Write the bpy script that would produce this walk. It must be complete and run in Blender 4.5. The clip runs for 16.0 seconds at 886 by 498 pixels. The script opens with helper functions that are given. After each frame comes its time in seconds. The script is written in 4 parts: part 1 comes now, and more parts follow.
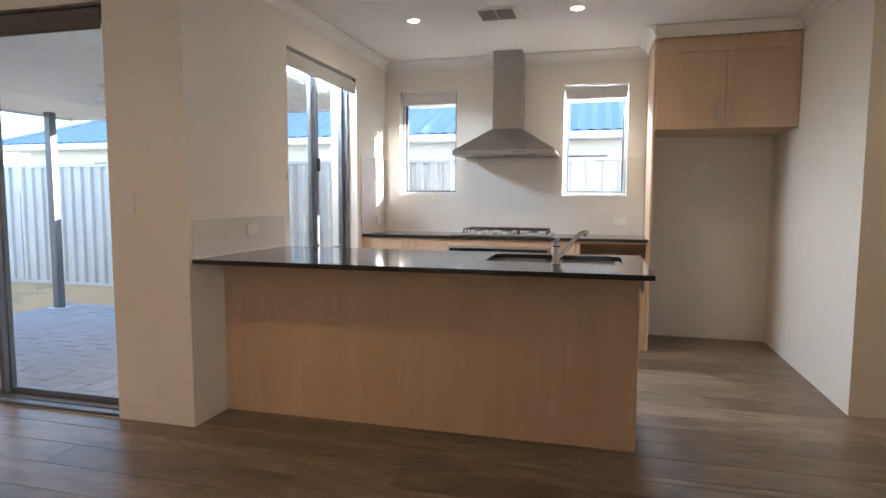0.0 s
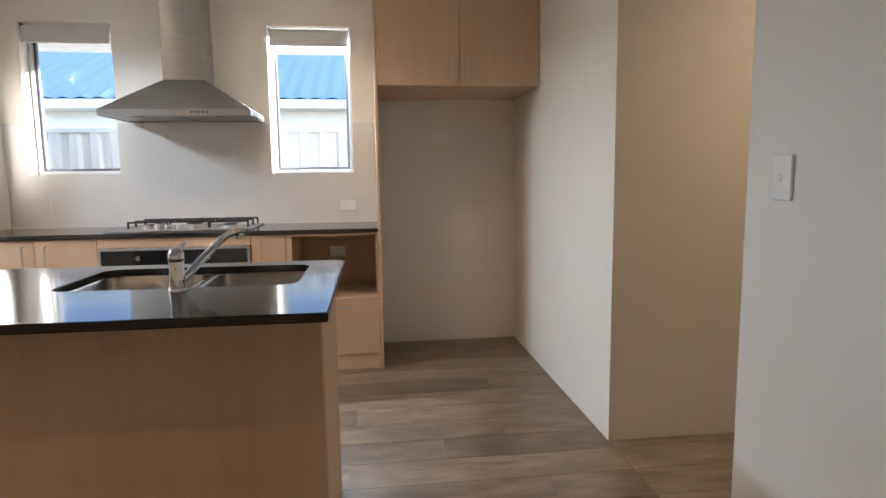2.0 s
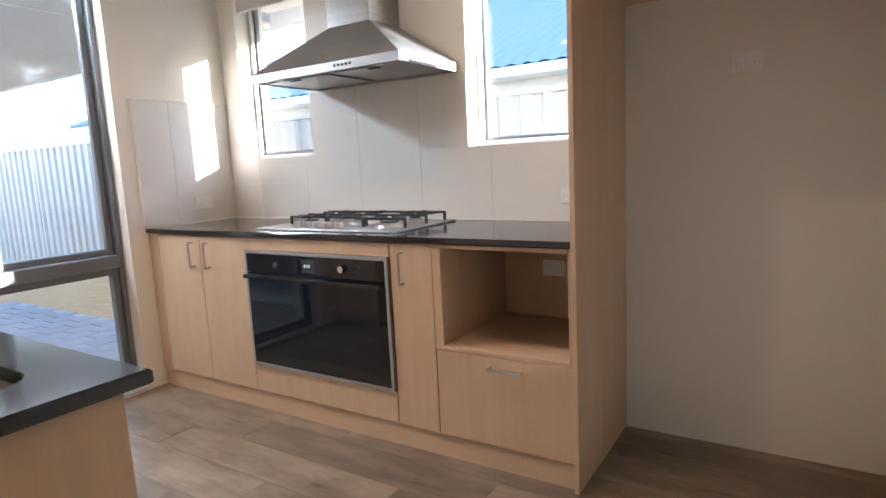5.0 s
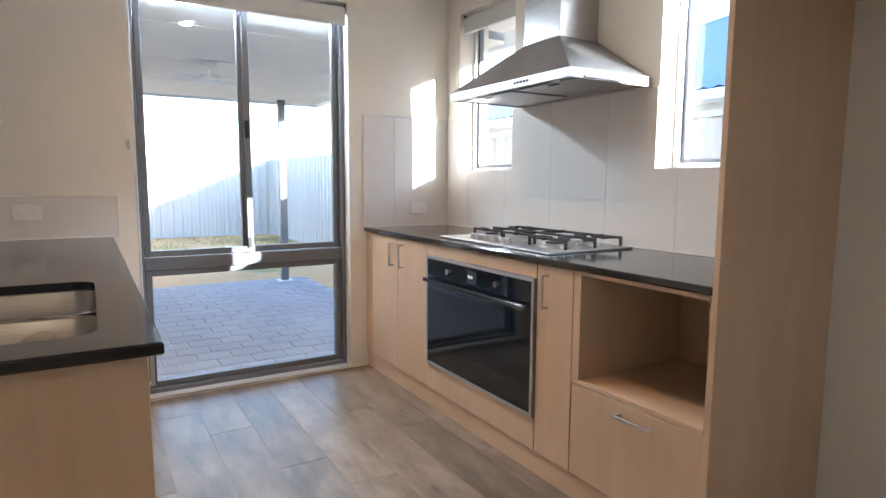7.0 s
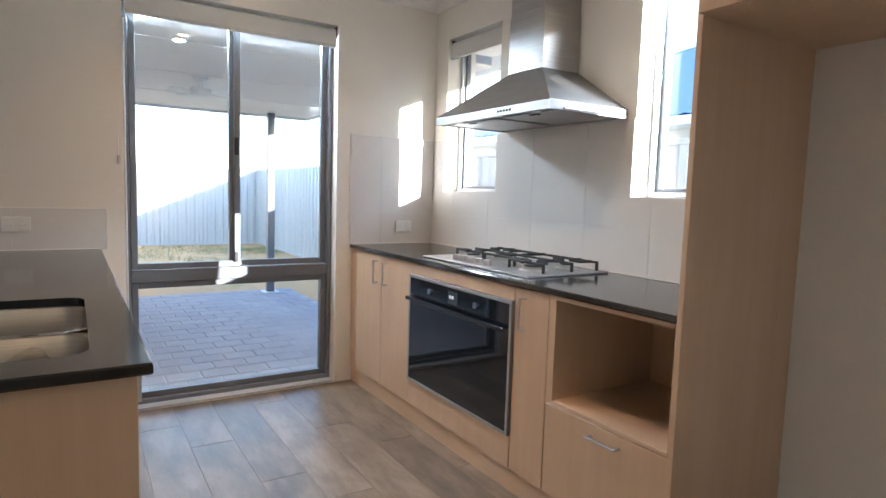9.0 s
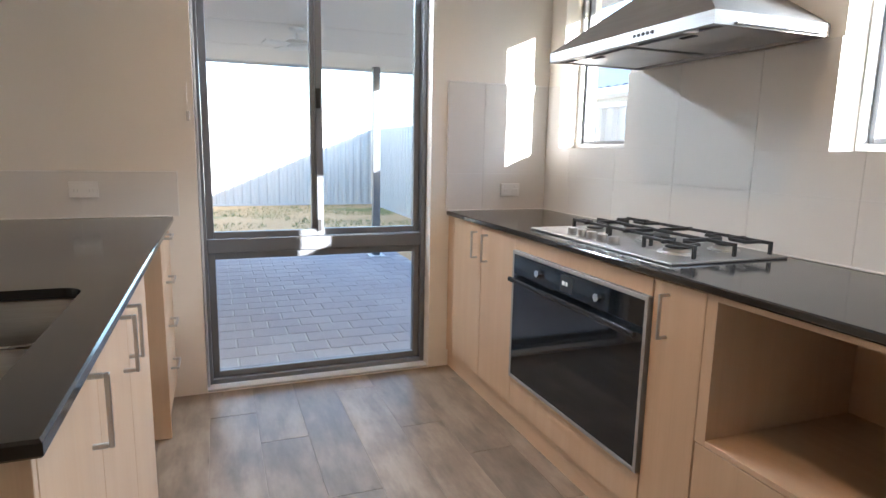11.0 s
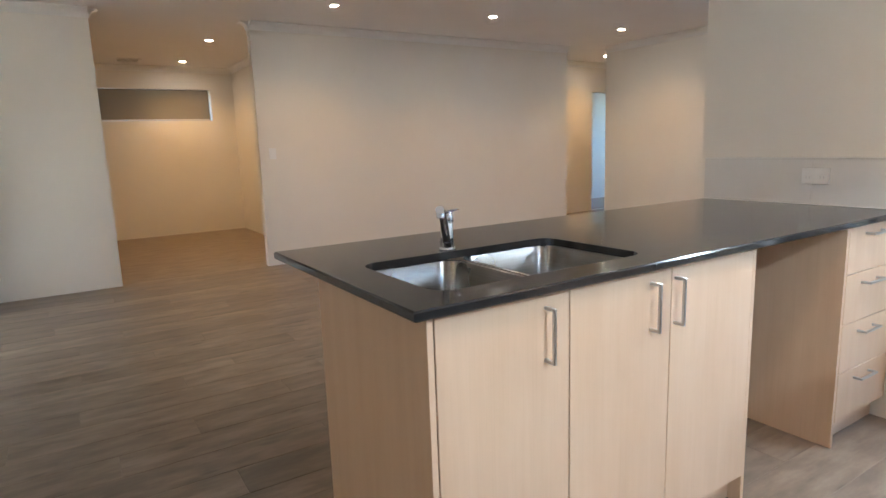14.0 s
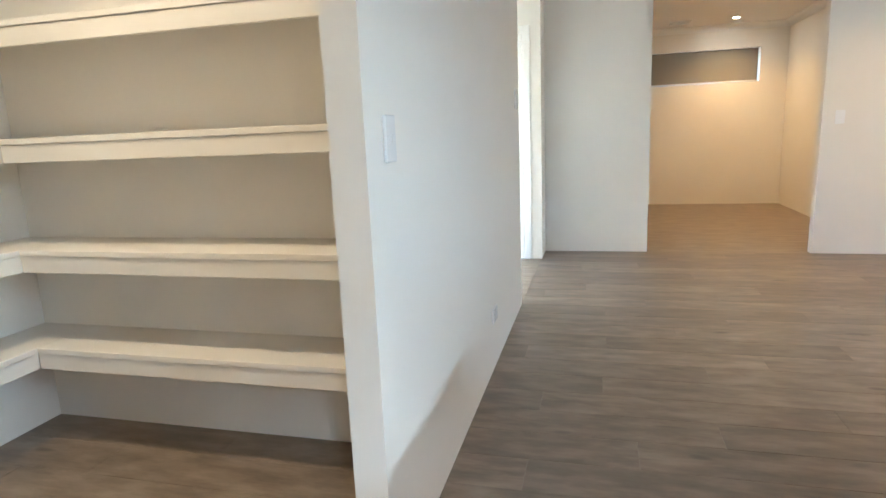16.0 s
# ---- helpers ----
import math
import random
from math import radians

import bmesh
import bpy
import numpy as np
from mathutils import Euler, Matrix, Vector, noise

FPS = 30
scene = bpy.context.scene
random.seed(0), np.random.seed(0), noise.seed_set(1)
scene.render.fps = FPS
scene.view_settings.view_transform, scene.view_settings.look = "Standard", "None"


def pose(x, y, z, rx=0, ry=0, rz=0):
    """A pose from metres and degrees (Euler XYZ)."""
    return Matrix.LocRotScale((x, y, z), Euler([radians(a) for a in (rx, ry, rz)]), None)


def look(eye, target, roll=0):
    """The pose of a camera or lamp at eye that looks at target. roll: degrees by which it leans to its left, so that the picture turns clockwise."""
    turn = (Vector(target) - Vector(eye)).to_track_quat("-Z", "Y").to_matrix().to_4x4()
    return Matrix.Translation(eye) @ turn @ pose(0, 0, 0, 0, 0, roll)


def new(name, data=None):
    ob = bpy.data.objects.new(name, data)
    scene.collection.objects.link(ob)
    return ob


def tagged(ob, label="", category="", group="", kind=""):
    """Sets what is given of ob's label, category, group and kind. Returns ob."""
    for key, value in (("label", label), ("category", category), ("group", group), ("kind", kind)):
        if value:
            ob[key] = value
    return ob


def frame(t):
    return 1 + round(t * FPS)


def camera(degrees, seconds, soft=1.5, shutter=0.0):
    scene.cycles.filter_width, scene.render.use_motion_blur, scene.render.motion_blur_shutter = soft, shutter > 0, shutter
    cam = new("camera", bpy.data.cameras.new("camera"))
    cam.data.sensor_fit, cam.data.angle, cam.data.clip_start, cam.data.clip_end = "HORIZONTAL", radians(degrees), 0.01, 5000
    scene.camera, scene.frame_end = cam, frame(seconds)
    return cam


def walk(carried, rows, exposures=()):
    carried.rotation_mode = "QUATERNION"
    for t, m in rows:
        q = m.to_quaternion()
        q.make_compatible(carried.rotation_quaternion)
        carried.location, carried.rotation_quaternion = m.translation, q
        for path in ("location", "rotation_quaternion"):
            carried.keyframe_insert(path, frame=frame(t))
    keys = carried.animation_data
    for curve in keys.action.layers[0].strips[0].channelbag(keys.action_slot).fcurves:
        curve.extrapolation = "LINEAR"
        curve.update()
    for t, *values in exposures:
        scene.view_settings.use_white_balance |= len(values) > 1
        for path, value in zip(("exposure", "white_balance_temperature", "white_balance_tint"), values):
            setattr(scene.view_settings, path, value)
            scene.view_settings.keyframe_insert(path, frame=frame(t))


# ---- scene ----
cam = camera(73.8, 16.0)
PATH = [
    (0, (0.408, 0.53, 1.229), (-0.104, 2.456, 1.055), 0.2),
    (0.5, (0.475, 0.821, 1.222), (0.272, 2.802, 1.036), 0.1),
    (1, (0.543, 1.13, 1.215), (0.537, 3.119, 1.005), -0.2),
    (1.5, (0.678, 1.463, 1.216), (0.812, 3.445, 0.989), -0.4),
    (2, (0.751, 1.799, 1.21), (0.986, 3.77, 0.968), -0.7),
    (2.5, (0.874, 2.107, 1.202), (1.097, 4.077, 0.938), -0.8),
    (3, (0.99, 2.401, 1.195), (1.11, 4.378, 0.916), -1.0),
    (3.5, (1.119, 2.726, 1.221), (1.007, 4.697, 0.904), -1.5),
    (4, (1.264, 3.018, 1.22), (0.851, 4.95, 0.905), -1.9),
    (4.5, (1.369, 3.331, 1.183), (0.623, 5.164, 0.89), -2.4),
    (5, (1.47, 3.602, 1.181), (0.406, 5.271, 0.892), -2.8),
    (7.5, (1.877, 3.978, 1.201), (0.149, 4.96, 0.982), 0.8),
    (8, (1.939, 3.918, 1.247), (0.256, 4.984, 1.072), 1.8),
    (10.5, (1.523, 4.146, 1.223), (-0.202, 5.118, 0.941), 2.1),
    (11, (1.387, 4.276, 1.233), (-0.454, 4.984, 0.902), 1.1),
    (11.5, (1.357, 4.519, 1.227), (-0.59, 4.812, 0.876), 0.2),
    (12, (1.291, 4.707, 1.219), (-0.666, 4.484, 0.876), -0.4),
    (12.5, (1.178, 4.812, 1.219), (-0.648, 4.068, 0.883), -0.9),
    (13, (1.141, 4.918, 1.216), (-0.44, 3.743, 0.875), -1.1),
    (13.5, (1.168, 5.02, 1.215), (-0.149, 3.555, 0.872), -1.6),
    (14, (1.192, 5.058, 1.22), (0.136, 3.395, 0.876), -2.0),
    (14.5, (1.181, 5.01, 1.211), (0.408, 3.199, 0.862), -2.2),
    (15, (1.195, 4.94, 1.209), (0.752, 3.023, 0.85), -2.3),
    (15.5, (1.241, 4.824, 1.218), (1.229, 2.859, 0.843), -2.2),
    (16, (1.293, 4.619, 1.208), (1.797, 2.723, 0.821), -2.4),
]
# seconds, stops, kelvin, tint: the clip's own automatic exposure and white balance
EXPOSURES = [(0.0, 3.35, 5850, 13), (1.0, 3.3, 5700, 10), (2.0, 3.3, 5850, 14), (2.5, 3.3, 6050, 18), (3.5, 3.35, 5700, 13), (5.0, 3.45, 5850, 15), (8.0, 3.35, 5600, 12),
             (10.5, 3.23, 5700, 12), (11.0, 3.29, 5800, 13), (12.0, 3.2, 5900, 15), (12.5, 3.22, 5850, 16), (13.0, 3.35, 5950, 20), (13.5, 3.5, 5800, 16), (14.5, 3.95, 5200, 5), (15.5, 4.33, 5200, 4), (16.0, 4.4, 5000, 3)]
walk(cam, [(t, look(eye, target, roll)) for t, eye, target, roll in PATH], EXPOSURES)

# ---- world, sun ----
SUN_WAY = Vector((-1.0, -0.685, -0.292)).normalized()      # the way the sunlight travels
world = bpy.data.worlds.new("sky")
scene.world = world
world.use_nodes = True
wn = world.node_tree.nodes
sky = wn.new("ShaderNodeTexSky")
sky.sky_type = "NISHITA"
sky.sun_disc = False
sky.dust_density, sky.ozone_density = 0.6, 1.6
sky.sun_elevation = math.asin(-SUN_WAY.z)
sky.sun_rotation = math.atan2(-SUN_WAY.x, -SUN_WAY.y)
world.node_tree.links.new(sky.outputs[0], wn["Background"].inputs[0])
wn["Background"].inputs[1].default_value = 0.145
sun_data = bpy.data.lights.new("sun", "SUN")
sun_data.energy, sun_data.angle, sun_data.color = 3.5, radians(0.5), (1.0, 0.93, 0.82)
sun = new("sun", sun_data)
sun.matrix_world = look((0, 0, 30), Vector((0, 0, 30)) + SUN_WAY)
DOWNLIGHT_POWER = 0.7
WARM, AMBER, PALE = (1.0, 0.53, 0.22), (1.0, 0.50, 0.13), (1.0, 0.66, 0.34)


def window_light(x, y, z, way, width, height, power):
    """The sky's light in the head of a glazed opening."""
    data = bpy.data.lights.new("window_daylight", "AREA")
    data.shape, data.size, data.size_y, data.energy, data.color = "RECTANGLE", width, height, power, (0.86, 0.96, 0.985)
    lamp = new("window_daylight", data)
    lamp.matrix_world = look((x, y, z), Vector((x, y, z)) + Vector(way))
    return lamp


lamp = window_light(-2.06, 4.78, 2.195, (1, -0.18, -0.42), 1.10, 0.14, 7.4)
lamp = window_light(0.356, 6.264, 2.205, (0, -1, -0.75), 0.50, 0.022, 3.2)

DOWNLIGHTS = ((-0.955, 4.792), (0.221, 4.792), (-1.10, -0.27), (-2.78, -0.07), (-4.67, -0.01), (-1.10, 1.92), (-2.78, 1.92),
              (-0.445, -2.45), (-0.445, -4.24), (-6.25, -1.67), (2.75, 3.55))


# ---- materials ----
def nodes_of(name):
    m = bpy.data.materials.new(name)
    m.use_nodes = True
    return m, m.node_tree.nodes, m.node_tree.links, m.node_tree.nodes["Principled BSDF"]


def mapped(n, l, stretch, random_shift=False):
    tc, mp = n.new("ShaderNodeTexCoord"), n.new("ShaderNodeMapping")
    mp.inputs["Scale"].default_value = stretch
    l.new(tc.outputs["Object"], mp.inputs["Vector"])
    if random_shift:
        info, mul = n.new("ShaderNodeObjectInfo"), n.new("ShaderNodeVectorMath")
        mul.operation = "SCALE"
        mul.inputs[0].default_value = (37.0, 53.0, 71.0)
        l.new(info.outputs["Random"], mul.inputs["Scale"])
        l.new(mul.outputs[0], mp.inputs["Location"])
    return mp


def noise_of(n, l, vec, scale, detail=4.0, rough=0.55):
    t = n.new("ShaderNodeTexNoise")
    t.inputs["Scale"].default_value, t.inputs["Detail"].default_value, t.inputs["Roughness"].default_value = scale, detail, rough
    l.new(vec.outputs[0], t.inputs["Vector"])
    return t.outputs["Fac"]


def ramp(n, l, fac, stops):
    r = n.new("ShaderNodeValToRGB")
    while len(r.color_ramp.elements) < len(stops):
        r.color_ramp.elements.new(0.5)
    for e, (p, c) in zip(r.color_ramp.elements, stops):
        e.position, e.color = p, (*c, 1)
    l.new(fac, r.inputs["Fac"])
    return r.outputs["Color"]


def mixed(n, l, fac, a, b, mode="MIX"):
    x = n.new("ShaderNodeMix")
    x.data_type, x.blend_type = "RGBA", mode
    for value, socket in ((fac, x.inputs[0]), (a, x.inputs[6]), (b, x.inputs[7])):
        if isinstance(value, (int, float)):
            socket.default_value = value
        elif isinstance(value, tuple):
            socket.default_value = (*value, 1)
        else:
            l.new(value, socket)
    return x.outputs[2]


def bump_on(n, l, bsdf, height, strength, distance=0.002):
    b = n.new("ShaderNodeBump")
    b.inputs["Strength"].default_value, b.inputs["Distance"].default_value = strength, distance
    l.new(height, b.inputs["Height"])
    l.new(b.outputs[0], bsdf.inputs["Normal"])


def surface(name, color, rough=0.5, metal=0.0, var=0.06, large=1.3, fine=90.0, bump=0.1, stretch=(1, 1, 1), coat=0.0, dist=0.002):
    """Paint, plastic, stone or metal: two scales of variation in colour and gloss, and a fine relief."""
    m, n, l, b = nodes_of(name)
    mp = mapped(n, l, stretch)
    big, small = noise_of(n, l, mp, large, 3), noise_of(n, l, mp, fine, 3)
    lo, hi = tuple(c * (1 - var) for c in color), tuple(min(1, c * (1 + var)) for c in color)
    base = ramp(n, l, big, [(0.3, lo), (0.7, hi)])
    l.new(mixed(n, l, 0.25 * min(1, var * 8), base, ramp(n, l, small, [(0.3, lo), (0.7, hi)])), b.inputs["Base Color"])
    g = ramp(n, l, big, [(0.3, (rough * 0.88,) * 3), (0.7, (min(1, rough * 1.12),) * 3)])
    l.new(g, b.inputs["Roughness"])
    b.inputs["Metallic"].default_value, b.inputs["Coat Weight"].default_value = metal, coat
    if bump:
        bump_on(n, l, b, small, bump, dist)
    return m


def laminate(name, lo, mid, hi, rough=0.42, stretch=(24, 24, 0.75)):
    """Woodgrain laminate with fine straight grain and broad faint bands."""
    m, n, l, b = nodes_of(name)
    grain = noise_of(n, l, mapped(n, l, tuple(s * 0.6 if s > 5 else s for s in stretch)), 1.6, 6, 0.55)
    band = noise_of(n, l, mapped(n, l, tuple(s * 0.13 if s > 5 else s * 1.1 for s in stretch)), 1.7, 4)
    pores = noise_of(n, l, mapped(n, l, tuple(s * 6 if s > 5 else s * 3 for s in stretch)), 1.5, 3)
    c = ramp(n, l, grain, [(0.2, lo), (0.5, mid), (0.8, hi)])
    c = mixed(n, l, 0.5, c, ramp(n, l, band, [(0.3, lo), (0.7, hi)]))
    c = mixed(n, l, 0.045, c, ramp(n, l, pores, [(0.35, tuple(0.5 * v for v in lo)), (0.5, hi)]))
    l.new(c, b.inputs["Base Color"])
    l.new(ramp(n, l, pores, [(0.3, (rough * 0.85,) * 3), (0.7, (rough * 1.15,) * 3)]), b.inputs["Roughness"])
    bump_on(n, l, b, pores, 0.12, 0.0006)
    return m


def plank_tile():
    """Timber-look floor tile: grain along x, cloudy streaks, darker knots, its own tone for each plank."""
    m, n, l, b = nodes_of("plank_tile")
    mp = mapped(n, l, (2.6, 9.5, 9.5), True)
    grain, cloud = noise_of(n, l, mp, 1.6, 8, 0.65), noise_of(n, l, mapped(n, l, (2.1, 6.0, 6.0), True), 1.9, 5)
    streak = noise_of(n, l, mapped(n, l, (2.2, 60, 60), True), 1.5, 4)
    c = ramp(n, l, grain, [(0.30, (0.128, 0.098, 0.072)), (0.49, (0.202, 0.158, 0.118)), (0.70, (0.268, 0.214, 0.163))])
    c = mixed(n, l, 0.44, c, ramp(n, l, cloud, [(0.37, (0.088, 0.065, 0.047)), (0.5, (0.196, 0.154, 0.117)), (0.64, (0.335, 0.276, 0.218))]))
    c = mixed(n, l, 0.07, c, ramp(n, l, streak, [(0.3, (0.06, 0.045, 0.034)), (0.7, (0.23, 0.19, 0.15))]))
    knots = noise_of(n, l, mapped(n, l, (3.2, 11, 11), True), 1.2, 1)
    c = mixed(n, l, ramp(n, l, knots, [(0.70, (0, 0, 0)), (0.80, (0.65, 0.65, 0.65))]), c, (0.045, 0.033, 0.025))
    info = n.new("ShaderNodeObjectInfo")
    c = mixed(n, l, 1.0, c, ramp(n, l, info.outputs["Random"], [(0.0, (0.79, 0.77, 0.735)), (0.5, (1.0, 0.975, 0.935)), (1.0, (1.20, 1.17, 1.12))]), "MULTIPLY")
    l.new(c, b.inputs["Base Color"])
    l.new(ramp(n, l, cloud, [(0.3, (0.33,) * 3), (0.7, (0.44,) * 3)]), b.inputs["Roughness"])
    bump_on(n, l, b, grain, 0.25, 0.0012)
    return m


def brushed(name, color, rough, stretch, drawn=0.0):
    """Brushed steel; drawn: how far its highlights are drawn out up and down."""
    m, n, l, b = nodes_of(name)
    if drawn:
        way = n.new("ShaderNodeTangent")
        way.direction_type, way.axis = "RADIAL", "Z"
        l.new(way.outputs[0], b.inputs["Tangent"])
        b.inputs["Anisotropic"].default_value, b.inputs["Anisotropic Rotation"].default_value = drawn, 0.25
    f = noise_of(n, l, mapped(n, l, stretch), 2.0, 5)
    big = noise_of(n, l, mapped(n, l, (1, 1, 1)), 3.0, 3)
    l.new(ramp(n, l, f, [(0.3, tuple(c * 0.86 for c in color)), (0.7, color)]), b.inputs["Base Color"])
    l.new(ramp(n, l, big, [(0.3, (rough * 0.8,) * 3), (0.7, (rough * 1.2,) * 3)]), b.inputs["Roughness"])
    b.inputs["Metallic"].default_value = 1.0
    bump_on(n, l, b, f, 0.04, 0.0002)
    return m


def glass_pane():
    m, n, l, b = nodes_of("window_glass")
    clear, gloss, edge, mix = n.new("ShaderNodeBsdfTransparent"), n.new("ShaderNodeBsdfGlossy"), n.new("ShaderNodeLayerWeight"), n.new("ShaderNodeMixShader")
    clear.inputs[0].default_value, gloss.inputs["Roughness"].default_value, edge.inputs[0].default_value = (0.97, 0.98, 0.98, 1), 0.01, 0.5
    power, scaled = n.new("ShaderNodeMath"), n.new("ShaderNodeMath")
    power.operation, scaled.operation = "POWER", "MULTIPLY_ADD"
    power.inputs[1].default_value, scaled.inputs[1].default_value, scaled.inputs[2].default_value = 5.0, 0.75, 0.03
    l.new(edge.outputs["Facing"], power.inputs[0])
    l.new(power.outputs[0], scaled.inputs[0])
    l.new(scaled.outputs[0], mix.inputs[0])
    l.new(clear.outputs[0], mix.inputs[1])
    l.new(gloss.outputs[0], mix.inputs[2])
    l.new(mix.outputs[0], n["Material Output"].inputs[0])
    return m


def glowing(name, color, strength):
    m, n, l, b = nodes_of(name)
    b.inputs["Emission Color"].default_value, b.inputs["Emission Strength"].default_value = (*color, 1), strength
    b.inputs["Base Color"].default_value = (0.8, 0.8, 0.8, 1)
    return m


def pieces_material(name, lo, hi, rough, fine, bump, dist):
    """For bricks, pavers and the like: each piece with a tone of its own."""
    m, n, l, b = nodes_of(name)
    geo, info, add = n.new("ShaderNodeNewGeometry"), n.new("ShaderNodeObjectInfo"), n.new("ShaderNodeMath")
    add.operation = "ADD"
    l.new(geo.outputs["Random Per Island"], add.inputs[0])
    l.new(info.outputs["Random"], add.inputs[1])
    fr = n.new("ShaderNodeMath")
    fr.operation = "FRACT"
    l.new(add.outputs[0], fr.inputs[0])
    f = noise_of(n, l, mapped(n, l, (1, 1, 1)), fine, 5)
    c = mixed(n, l, 0.4, ramp(n, l, fr.outputs[0], [(0, lo), (1, hi)]), ramp(n, l, f, [(0.3, lo), (0.7, hi)]))
    l.new(c, b.inputs["Base Color"])
    b.inputs["Roughness"].default_value = rough
    bump_on(n, l, b, f, bump, dist)
    return m


def ground_material():
    m, n, l, b = nodes_of("sandy_ground")
    mp = mapped(n, l, (1, 1, 1))
    patch, fine = noise_of(n, l, mp, 0.55, 5), noise_of(n, l, mp, 14, 6)
    sand = ramp(n, l, fine, [(0.3, (0.44, 0.26, 0.11)), (0.7, (0.60, 0.39, 0.19))])
    weed = ramp(n, l, fine, [(0.3, (0.07, 0.10, 0.02)), (0.7, (0.24, 0.26, 0.07))])
    l.new(mixed(n, l, ramp(n, l, patch, [(0.52, (0, 0, 0)), (0.62, (0.75,) * 3)]), sand, weed), b.inputs["Base Color"])
    b.inputs["Roughness"].default_value = 0.95
    bump_on(n, l, b, fine, 0.6, 0.02)
    return m


M_WALL = surface("wall_paint", (0.81, 0.775, 0.71), 0.62, var=0.025, fine=260, bump=0.12, dist=0.0008)
M_CEIL = surface("ceiling_paint", (0.85, 0.835, 0.81), 0.75, var=0.02, fine=200, bump=0.08, dist=0.0008)
M_TRIM = surface("trim_gloss_paint", (0.84, 0.83, 0.80), 0.32, var=0.02, fine=120, bump=0.04)
M_SHELF = surface("shelf_white_board", (0.80, 0.765, 0.70), 0.5, var=0.02, fine=150, bump=0.05)
M_PLASTIC = surface("white_switch_plastic", (0.86, 0.86, 0.85), 0.28, var=0.01, bump=0.0)
M_OAK = laminate("pale_oak_laminate", (0.565, 0.385, 0.240), (0.63, 0.447, 0.295), (0.685, 0.512, 0.355))
# same laminate as M_OAK, with the shade inside cabinets put into its colour
M_OAK_SHADED = laminate("oak_laminate_shaded", (0.50, 0.325, 0.20), (0.565, 0.385, 0.25), (0.62, 0.44, 0.30), 0.5)
M_OAK_FLAT = laminate("oak_laminate_level", (0.565, 0.385, 0.240), (0.63, 0.447, 0.295), (0.685, 0.512, 0.355), 0.42, (1.1, 34, 34))
M_STONE = surface("charcoal_stone", (0.024, 0.0228, 0.022), 0.11, var=0.10, large=9, fine=420, bump=0.015, dist=0.0002)
M_PLANK = plank_tile()
M_GROUT = surface("grout_grey_brown", (0.25, 0.21, 0.172), 0.9, var=0.15, fine=200, bump=0.3)
M_TILE = surface("white_wall_tile", (0.74, 0.727, 0.70), 0.22, var=0.012, large=2.0, fine=12, bump=0.03, dist=0.003)
M_TILE_JOINT = surface("tile_grout_white", (0.78, 0.775, 0.76), 0.85, var=0.04, bump=0.2)
M_STEEL = brushed("brushed_steel", (0.44, 0.43, 0.415), 0.36, (2, 2, 70), 0.6)
M_STEEL_H = brushed("brushed_steel_level", (0.37, 0.36, 0.345), 0.40, (2, 60, 60))
M_SINK = brushed("sink_steel", (0.40, 0.385, 0.36), 0.29, (4, 4, 200), 0.7)
M_CHROME = surface("chrome", (0.66, 0.66, 0.67), 0.05, 1.0, var=0.02, bump=0.0)
M_NICKEL = surface("satin_nickel", (0.54, 0.53, 0.52), 0.34, 1.0, var=0.04, bump=0.02)
M_IRON = surface("cast_iron_black", (0.018, 0.018, 0.019), 0.55, var=0.2, fine=300, bump=0.25, dist=0.0006)
M_BLACK_GLASS = surface("black_oven_glass", (0.005, 0.009, 0.014), 0.05, var=0.1, bump=0.0, coat=0.25)
M_BLACK = surface("black_enamel", (0.012, 0.012, 0.014), 0.25, var=0.1, bump=0.02)
M_ALU = surface("grey_window_aluminium", (0.172, 0.184, 0.204), 0.42, 0.25, var=0.04, fine=300, bump=0.03, dist=0.0004)
M_ALU_LIGHT = surface("pale_window_aluminium", (0.62, 0.64, 0.66), 0.35, 0.2, var=0.03, bump=0.02)
M_BLIND = surface("white_blind_fabric", (0.62, 0.615, 0.60), 0.85, var=0.03, fine=500, bump=0.2, dist=0.0005)
M_BLIND_DARK = surface("grey_blind_fabric", (0.135, 0.125, 0.115), 0.9, var=0.05, fine=500, bump=0.2, dist=0.0005)
M_BLIND_GREY = surface("warm_grey_blind_fabric", (0.30, 0.28, 0.245), 0.9, var=0.04, fine=500, bump=0.2, dist=0.0005)
M_GLASS = glass_pane()
M_LAMP = glowing("downlight_lens", (1.0, 0.80, 0.55), 25.0)
M_DIGIT = glowing("oven_digits", (0.65, 0.85, 0.80), 0.03)
M_DISPLAY = surface("dark_display_glass", (0.045, 0.055, 0.062), 0.18, var=0.05)
M_OVEN_TRIM = surface("oven_trim_steel", (0.40, 0.40, 0.395), 0.6, 0.6, var=0.03, bump=0.02)
M_SLOT = surface("grey_socket_slot", (0.66, 0.66, 0.66), 0.5, bump=0.0)
M_DARK = surface("dark_rubber", (0.02, 0.02, 0.02), 0.7, bump=0.0)
M_PAVER = pieces_material("grey_paver", (0.29, 0.28, 0.295), (0.375, 0.362, 0.378), 0.85, 40, 0.35, 0.003)
M_SAND_JOINT = surface("paver_joint_sand", (0.44, 0.425, 0.42), 0.95, var=0.15, bump=0.4)
M_GROUND = ground_material()
M_WEED = pieces_material("weed_green", (0.06, 0.10, 0.02), (0.16, 0.19, 0.05), 0.8, 8, 0.0, 0.001)
M_FENCE = surface("pale_steel_fence", (0.46, 0.455, 0.43), 0.45, 0.0, var=0.05, large=0.8, fine=60, bump=0.03)
M_SOFFIT = surface("soffit_board", (0.84, 0.80, 0.745), 0.7, var=0.03, bump=0.06)
M_POST = surface("dark_steel_post", (0.10, 0.115, 0.14), 0.4, 0.2, var=0.06, bump=0.03)
